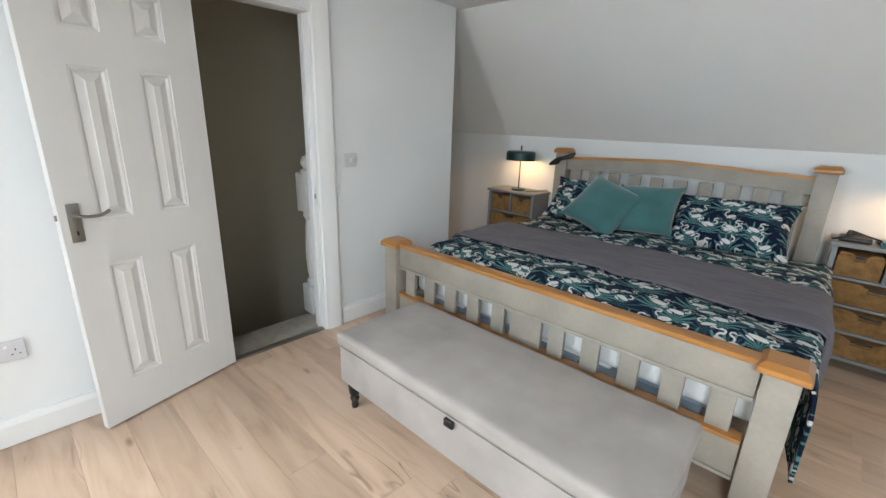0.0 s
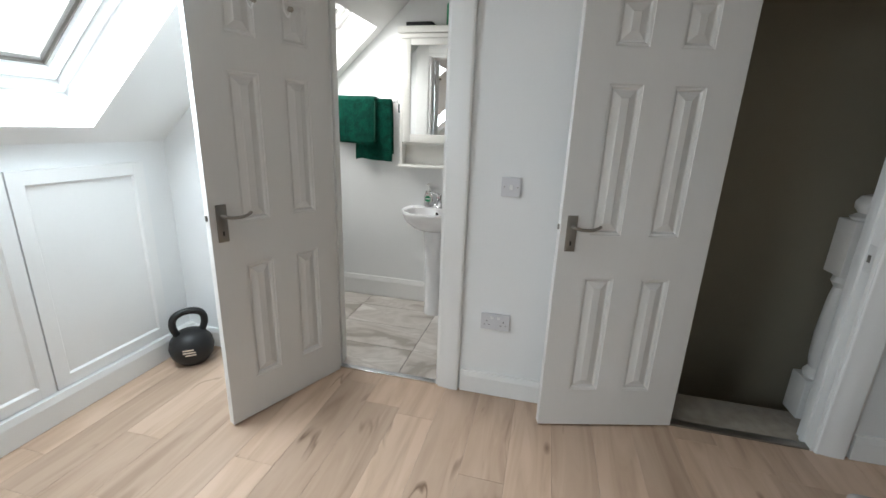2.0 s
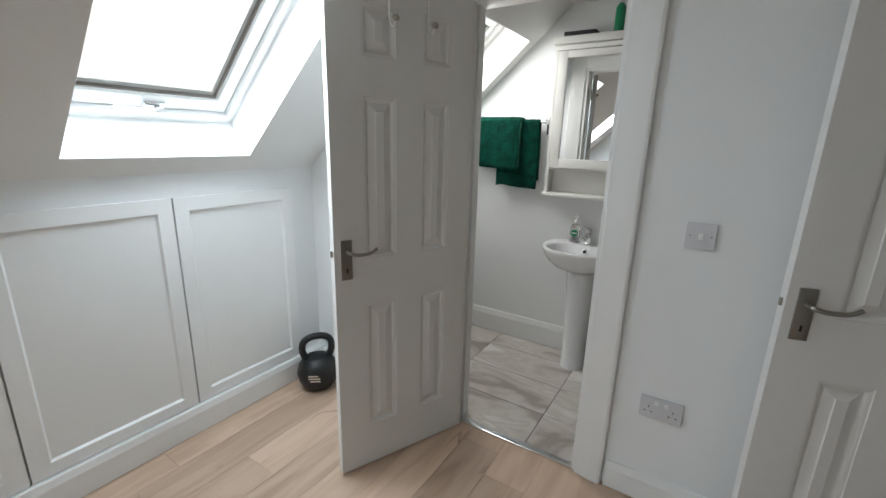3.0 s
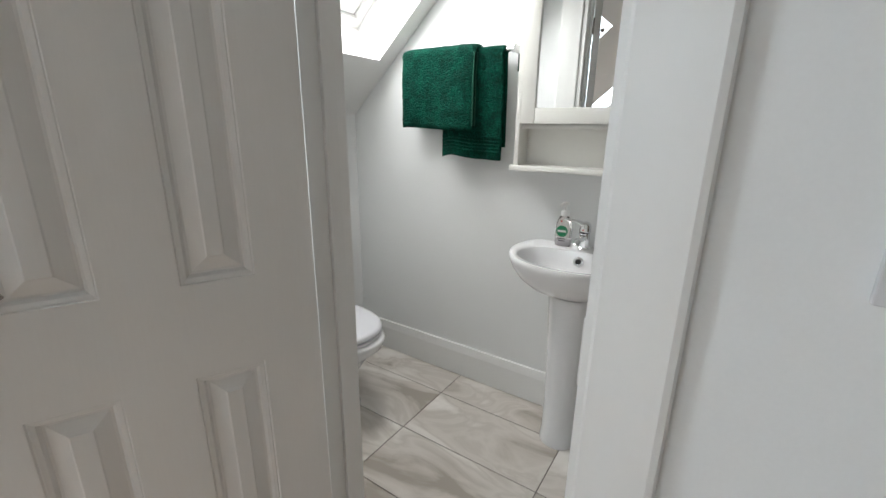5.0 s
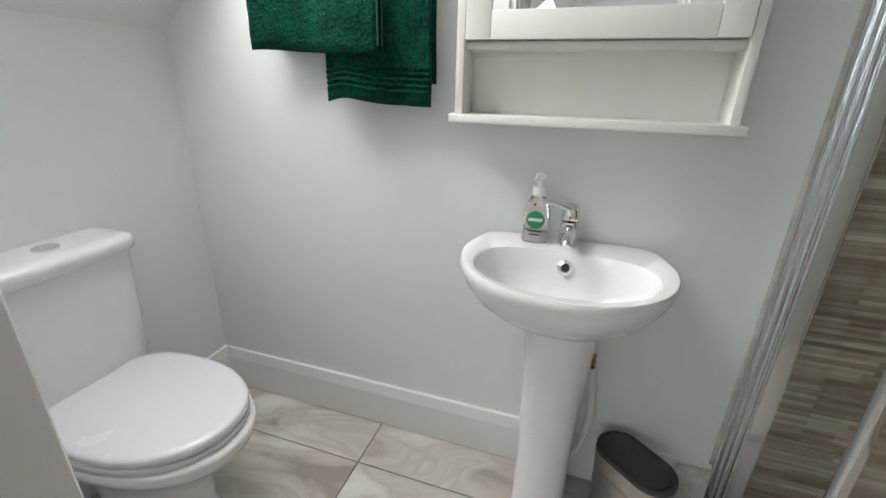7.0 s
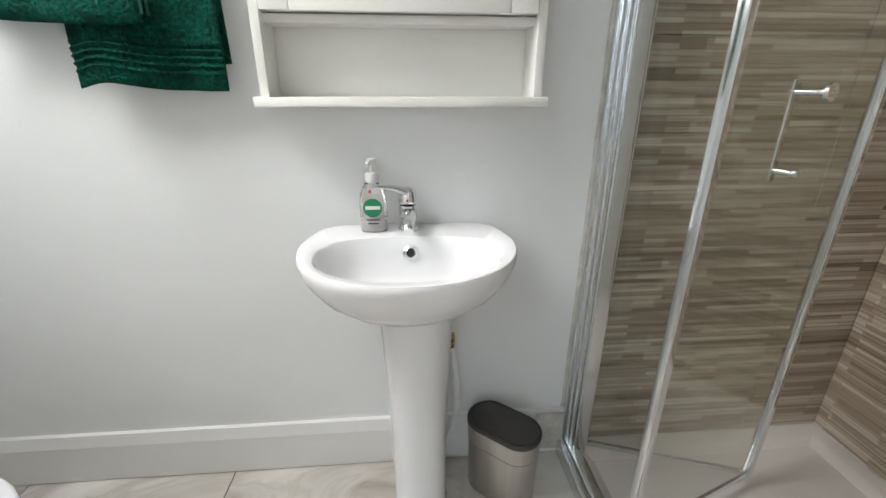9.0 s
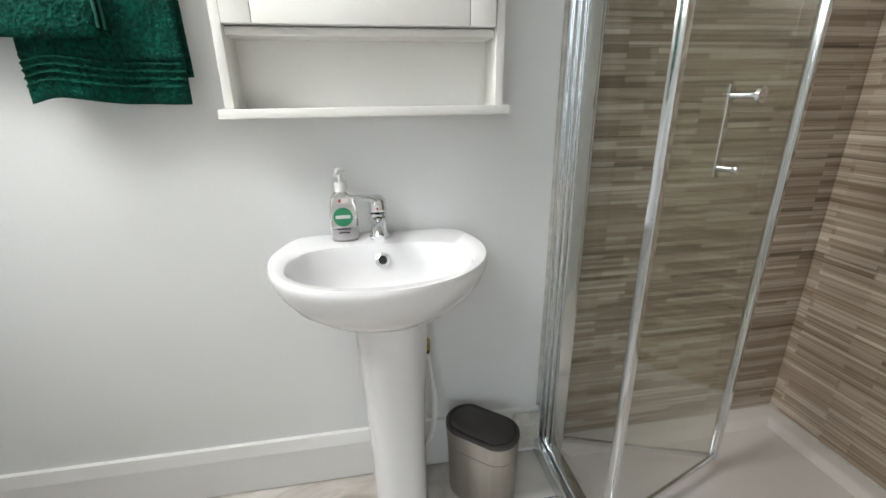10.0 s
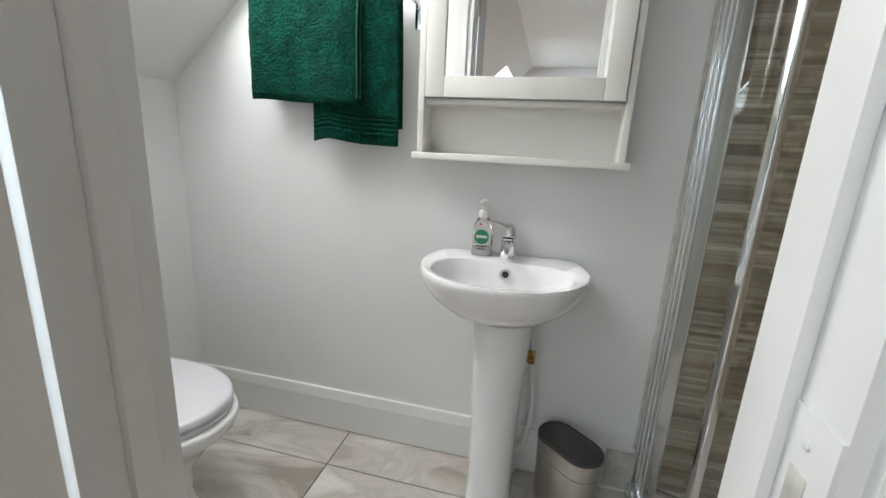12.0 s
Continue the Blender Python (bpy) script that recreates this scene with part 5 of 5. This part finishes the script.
def towel(name, y0, y1, front, back, layer, label, hem):
    """A thick folded towel hung over the rail; without a hem its front ends in a rounded fold."""
    rail_x, rail_z = -3.392, 1.682
    r, half = (0.020, 0.008) if layer == 0 else (0.042, 0.014)
    nf, ny = 90, 56
    prof = [(rail_x + r, rail_z - front + front * i / nf) for i in range(nf + 1)]
    prof += [(rail_x + r * math.cos(math.pi * i / 10), rail_z + (r * 0.55) * math.sin(math.pi * i / 10)) for i in range(1, 11)]
    prof += [(rail_x - r, rail_z - back * i / 14) for i in range(1, 15)]
    b2 = bmesh.new()
    sheets = []
    for out in (1, -1):
        sheet = []
        for j in range(ny + 1):
            v = j / ny
            soft = (1 - abs(2 * v - 1) ** 10) ** 0.5
            row = []
            for i, (x, z) in enumerate(prof):
                t = max(0.0, rail_z - z) / front
                lip = min(1.0, i / 6) ** 0.5 if i <= nf else 1.0
                wave = 0.010 * t * math.sin(v * 6.5 + layer * 2.4) + 0.014 * t * noise.noise((v * 3.5, z * 4, layer + 1.3))
                crease = 0.0045 * noise.noise((v * 13 + z * 9, z * 17, layer + 2)) + 0.002 * noise.noise((v * 46, z * 55, layer))
                ripple = 0.0045 * math.sin(z * 430) if hem and out > 0 and 0.035 < z - (rail_z - front) < 0.10 and i <= nf else 0.0
                depth = out * half * lip * (0.25 + 0.75 * soft)
                if i < nf:
                    px, pz = x + depth + wave + (crease + ripple) * (out > 0), z
                elif i <= nf + 10:
                    a = math.pi * (i - nf) / 10
                    px, pz = x + depth * math.cos(a), z + depth * math.sin(a) + 0.6 * crease
                else:
                    px, pz = x - depth * 0.6, z
                lean = -0.014 * t * (v - 0.5) if not hem else 0.016 * t * (v - 0.5)
                sag = 0.010 * t * noise.noise((v * 2.6, 1.0, layer + 4)) + 0.006 * t * math.sin(v * 5 + layer)
                row.append(b2.verts.new((max(px, EW + 0.004 + 0.002 * (out > 0)), y0 + v * (y1 - y0) + lean + 0.005 * noise.noise((z * 7, v * 2, layer)), pz + sag)))
            sheet.append(row)
        sheets.append(sheet)
    n = len(prof)
    for sheet in sheets:
        for j in range(ny):
            for i in range(n - 1):
                b2.faces.new((sheet[j][i], sheet[j][i + 1], sheet[j + 1][i + 1], sheet[j + 1][i]))
    a, c = sheets
    for j in range(ny):
        for i in (0, n - 1):
            b2.faces.new((a[j][i], a[j + 1][i], c[j + 1][i], c[j][i]))
    for i in range(n - 1):
        for j in (0, ny):
            b2.faces.new((a[j][i], c[j][i], c[j][i + 1], a[j][i + 1]))
    ob = base(name, (rail_x, (y0 + y1) / 2, rail_z), label, "towel", "green towels")
    part("cloth", b2, GREENT, ob, angle=80)
    if not hem:
        for dx in (-0.012, 0.012):
            pts = [(rail_x + r + dx + 0.004 * math.sin(5 * q), y1 + 0.002 - 0.007 * q, rail_z - 0.004 - q * (front - 0.02)) for q in [k / 8 for k in range(9)]]
            part("edge_binding", tube(pts, 0.0035, 8, smooth=2), GREENB, ob, "pale green bound edge")


tr = base("towel_rail", (-3.40, -1.38, 1.68), "chrome towel rail on the wall", "towel rail")
part("bar", tube([(-3.392, -1.668, 1.682), (-3.392, -1.075, 1.682)], 0.0105, 14, smooth=1), CHROME, tr)
for y in (-1.664, -1.08):
    part("bracket", box(EW + 0.001, -3.372, y - 0.008, y + 0.008, 1.664, 1.70, 0.003), CHROME, tr)
    part("wall_plate", box(EW, EW + 0.01, y - 0.016, y + 0.016, 1.60, 1.72, 0.003), CHROME, tr)
towel("bath_towel", -1.430, -1.124, 0.458, 0.40, 0, "dark green bath towel with ribbed hem on the rail", True)
towel("hand_towel", -1.655, -1.25, 0.33, 0.30, 1, "green hand towel folded over the bath towel", False)


def toilet():
    t = base("toilet", (-2.88, -1.85, 0), "white close-coupled toilet with closed lid", "toilet")
    cx = -2.885

    def egg(z, k, y_back, y_front, half, n=48, mid=None):
        mid = mid if mid is not None else y_back + (y_front - y_back) * 0.45
        pts = []
        for i in range(n):
            a = 2 * math.pi * i / n
            c, s = math.cos(a), math.sin(a)
            p = 2.15 if s > 0 else 2.9
            r = (abs(c) ** p + abs(s) ** p) ** (-1 / p)
            pts.append((cx + k * r * c * half, mid + k * r * s * ((y_front - mid) if s > 0 else (mid - y_back)), z))
        return pts

    rings = [egg(0.0, 1, -2.02, -1.60, 0.105), egg(0.02, 1, -2.02, -1.60, 0.105), egg(0.10, 1, -2.02, -1.63, 0.095), egg(0.20, 1, -2.04, -1.61, 0.11), egg(0.30, 1, -2.06, -1.54, 0.15), egg(0.36, 1, -2.07, -1.468, 0.196), egg(0.396, 1, -2.07, -1.457, 0.207), egg(0.405, 0.98, -2.07, -1.457, 0.207)]
    part("pan", loft(rings), PORC, t, angle=60)
    part("seat", loft([egg(0.405, 0.95, -1.99, -1.49, 0.192), egg(0.409, 0.96, -1.99, -1.49, 0.192), egg(0.411, 1, -1.99, -1.48, 0.196), egg(0.421, 1, -1.99, -1.48, 0.196), egg(0.424, 0.985, -1.99, -1.48, 0.196), egg(0.4245, 0.955, -1.99, -1.48, 0.196)]), SEATP, t, angle=50)
    part("lid", loft([egg(0.4245, 0.95, -1.995, -1.478, 0.198), egg(0.4295, 0.955, -1.995, -1.478, 0.198), egg(0.431, 0.985, -1.995, -1.478, 0.198), egg(0.434, 1, -1.995, -1.478, 0.198), egg(0.448, 1, -1.995, -1.478, 0.198), egg(0.455, 0.975, -1.995, -1.478, 0.198), egg(0.457, 0.9, -1.995, -1.478, 0.198)]), SEATP, t, "lilac-white closed lid", angle=50)
    def bow(w, d, z, n=22):
        """A cistern outline: flat at the wall, bowed in front with round corners."""
        pts = [(cx - w, -2.098, z), (cx + w, -2.098, z)]
        for q in range(n + 1):
            c = math.cos(math.pi * q / n)
            v = (1 - abs(c) ** 7) ** (1 / 2.6)
            pts.append((cx + w * c, -2.098 + d * (0.62 + 0.30 * v + 0.10 * (1 - c * c)), z))
        return pts

    part("cistern", loft([bow(w, d, z) for z, w, d in ((0.40, 0.165, 0.125), (0.43, 0.182, 0.137), (0.6, 0.195, 0.147), (0.80, 0.203, 0.152))]), PORC, t, angle=60)
    part("cistern_lid", loft([bow(w, d, z) for z, w, d in ((0.80, 0.206, 0.157), (0.805, 0.214, 0.167), (0.832, 0.216, 0.170), (0.843, 0.212, 0.165), (0.848, 0.198, 0.150), (0.849, 0.16, 0.12))]), PORC, t, angle=60)
    part("flush_button", lathe([(0.03, 0), (0.03, 0.006), (0.026, 0.009), (0.0, 0.010)], (cx - 0.02, -2.02, 0.8485), 28), CHROME, t, "chrome dual flush button")


toilet()

# ---- shower ----
sh = base("shower_tray", (-3.0, 0.3, 0), "low off-white shower tray with raised rim", "shower tray")
x0, x1, y0, y1 = EW + 0.004, LX - 0.004, -0.195, 0.792
ty = bmesh.new()
inset = lambda k, z: [(x0 + k, y0 + k, z), (x1 - k, y0 + k, z), (x1 - k, y1 - k, z), (x0 + k, y1 - k, z)]
part("tray", loft([inset(0, 0.0), inset(0, 0.035), inset(0.004, 0.042), inset(0.05, 0.042), inset(0.065, 0.036), inset(0.09, 0.02), inset(0.4, 0.014)], bm=ty), TRAY, sh, angle=30)
part("bead", tube([(x0 + 0.004, -0.13, 0.044), (x0 + 0.004, y1 - 0.004, 0.044), (x1 - 0.02, y1 - 0.004, 0.044)], 0.006, 6, smooth=1), SILIC, sh, "yellowed sealant bead")

PA, PH, PL = Vector((-3.40, -0.145)), Vector((-3.235, 0.345)), Vector((-3.055, -0.165))
enc = base("shower_enclosure", (-3.2, -0.19, 0.04), "chrome-framed glass bifold shower door, folded partly open", "shower door")
for a, b, y in ((EW + 0.002, EW + 0.018, -0.197), (EW + 0.020, EW + 0.044, -0.190), (EW + 0.047, EW + 0.066, -0.184), (EW + 0.069, EW + 0.084, -0.176)):
    part("wall_profile", box(a, b, y, y + 0.04, 0.044, 2.1, 0.004), ALU, enc)
part("wall_seal", box(EW + 0.0005, EW + 0.004, -0.206, -0.195, 0.03, 2.1, 0.001), SILIC, enc, "dirty sealant line")
part("floor_track", box(EW + 0.03, x1, -0.19, -0.15, 0.043, 0.066, 0.005), ALU, enc)
part("sill", box(EW + 0.004, x1, -0.215, -0.191, 0.0, 0.056, 0.004), ALU, enc)
part("head_track", box(EW + 0.03, x1, -0.195, -0.145, 2.06, 2.11, 0.005), ALU, enc)
part("far_profile", box(x1 - 0.045, x1 - 0.002, -0.198, -0.155, 0.067, 2.06, 0.004), ALU, enc)


def folding_panel(p, q, knob):
    d = (q - p)
    w = d.length
    m = Matrix.Translation((p.x, p.y, 0)) @ Matrix.Rotation(math.atan2(d.y, d.x), 4, "Z")
    f = part("folding_panel", moved(box(0.02, w - 0.02, -0.003, 0.003, 0.085, 2.03), m), SHOWERG, enc, "clear safety glass")
    f.visible_shadow = False
    for a, b in ((0, 0.022), (w - 0.022, w)):
        part("stile", moved(box(a, b, -0.012, 0.012, 0.07, 2.045, 0.005, 3), m), ALU, f)
    for a, b in ((0.07, 0.087), (2.028, 2.045)):
        part("rail", moved(box(0.02, w - 0.02, -0.008, 0.008, a, b, 0.003), m), ALU, f)
    if knob:
        u = w * 0.49
        h = box(u - 0.009, u + 0.009, 0.030, 0.036, 1.035, 1.245, 0.003)
        part("handle_bar", moved(h, m), CHROME, f, "flat chrome pull handle")
        for z, r, out in ((1.06, 0.011, 0.004), (1.22, 0.018, 0.022)):
            turn = Matrix.Rotation(radians(90), 4, "X")
            part("handle_stud", moved(moved(lathe([(0.007, 0), (0.007, 0.036 + out)], (0, 0, 0), 14), Matrix.Translation((u, 0.033, z)) @ turn), m), CHROME, f)
            part("knob", moved(moved(lathe([(0.010, 0), (r, 0.004), (r, 0.012), (0.006, 0.015)], (0, 0, 0), 20), Matrix.Translation((u, -0.003 - out, z)) @ turn), m), CHROME, f)


folding_panel(PA, PH, False)
folding_panel(PL, PH, True)

# ---- pieces of walls and floors ----
shw = structure("shower_wall_backing", box(EW + 0.0005, EW + 0.004, -0.16, 0.80, 0.03, CZ), GROUT, "tile backing of the shower wall")
shn = structure("shower_side_backing", box(EW + 0.004, LX, 0.795, 0.7995, 0.03, CZ), GROUT, "tile backing of the shower side wall")


def shared(name, sx, sy, sz, bev, material):
    bm = box(-sx / 2, sx / 2, -sy / 2, sy / 2, -sz / 2, sz / 2, bev, 1)
    bmesh.ops.scale(bm, vec=(S, S, S), verts=bm.verts)
    me = bpy.data.meshes.new(name)
    bm.to_mesh(me)
    bm.free()
    me.materials.append(material)
    return me


def place(name, me, x, y, z, parent):
    ob = new(name, me)
    ob.location = (S * x, S * y, S * z)
    ob.parent = parent
    return ob


def cut_tiles(y0, y1, z0, z1, w, h):
    ys = [y0]
    while ys[-1] < y1 - 1e-4:
        ys.append(min(ys[-1] + w, y1))
    zs = [z0]
    while zs[-1] < z1 - 1e-4:
        zs.append(min(zs[-1] + h, z1))
    return [(a, b, c, d) for a, b in zip(ys, ys[1:]) for c, d in zip(zs, zs[1:])]


meshes = {}
for a, b, c, d in cut_tiles(-0.16, 0.79, 0.046, CZ, 0.655, 0.327):
    part("tile", box(EW + 0.004, EW + 0.012, a + 0.001, b - 0.001, c + 0.001, d - 0.001, 0.0012, 1), STRIP, shw)
for a, b, c, d in cut_tiles(EW + 0.012, LX - 0.002, 0.046, CZ, 0.655, 0.327):
    part("tile", box(a + 0.001, b - 0.001, 0.787, 0.795, c + 0.001, d - 0.001, 0.0012, 1), STRIP, shn)

bath = structure("floor_bathroom", box(EW, LX + 0.1, -2.10, 0.80, -0.05, -0.004), GROUT, "grouted bed of the shower room floor", "floor")
txs = [EW, -3.243, -2.922, -2.60, LX + 0.09]
tys = [-2.10, -1.995, -1.335, -0.675, -0.19]
for a, b in zip(txs, txs[1:]):
    for c, d in zip(tys, tys[1:]):
        part("tile", box(a + 0.002, b - 0.002, c + 0.002, d - 0.002, -0.004, 0.0, 0.0012, 1), TILE, bath)

ROOM = Vector((0, 0, 0))
fl = structure("floor", box(DW, XE, KY, BY, -0.05, -0.004), SUBFLOOR, "pale oak laminate floor in long planks", "floor")
alc = structure("floor_alcove", box(-3.5, DW, 2.91, BY, -0.05, 0.0), PLANK, "pale oak laminate floor of the alcove", "floor")
PW, PLN = 0.205, 1.38
rng = random.Random(4)
full = shared("plank", PLN - 0.0008, PW - 0.0008, 0.005, 0.0006, PLANK)
y = KY
row = 0
while y < BY - 0.01:
    w = min(PW, BY - y)
    x = DW - PLN * rng.random()
    while x < XE:
        a, b = max(x, DW), min(x + PLN, XE)
        if b - a > 0.02:
            if b - a > PLN - 1e-3 and w > PW - 1e-3:
                place("plank", full, (a + b) / 2, y + w / 2, -0.0025, fl)
            else:
                place("plank", shared("plank", b - a - 0.0008, w - 0.0008, 0.005, 0.0006, PLANK), (a + b) / 2, y + w / 2, -0.0025, fl)
        x += PLN
    y += PW
    row += 1
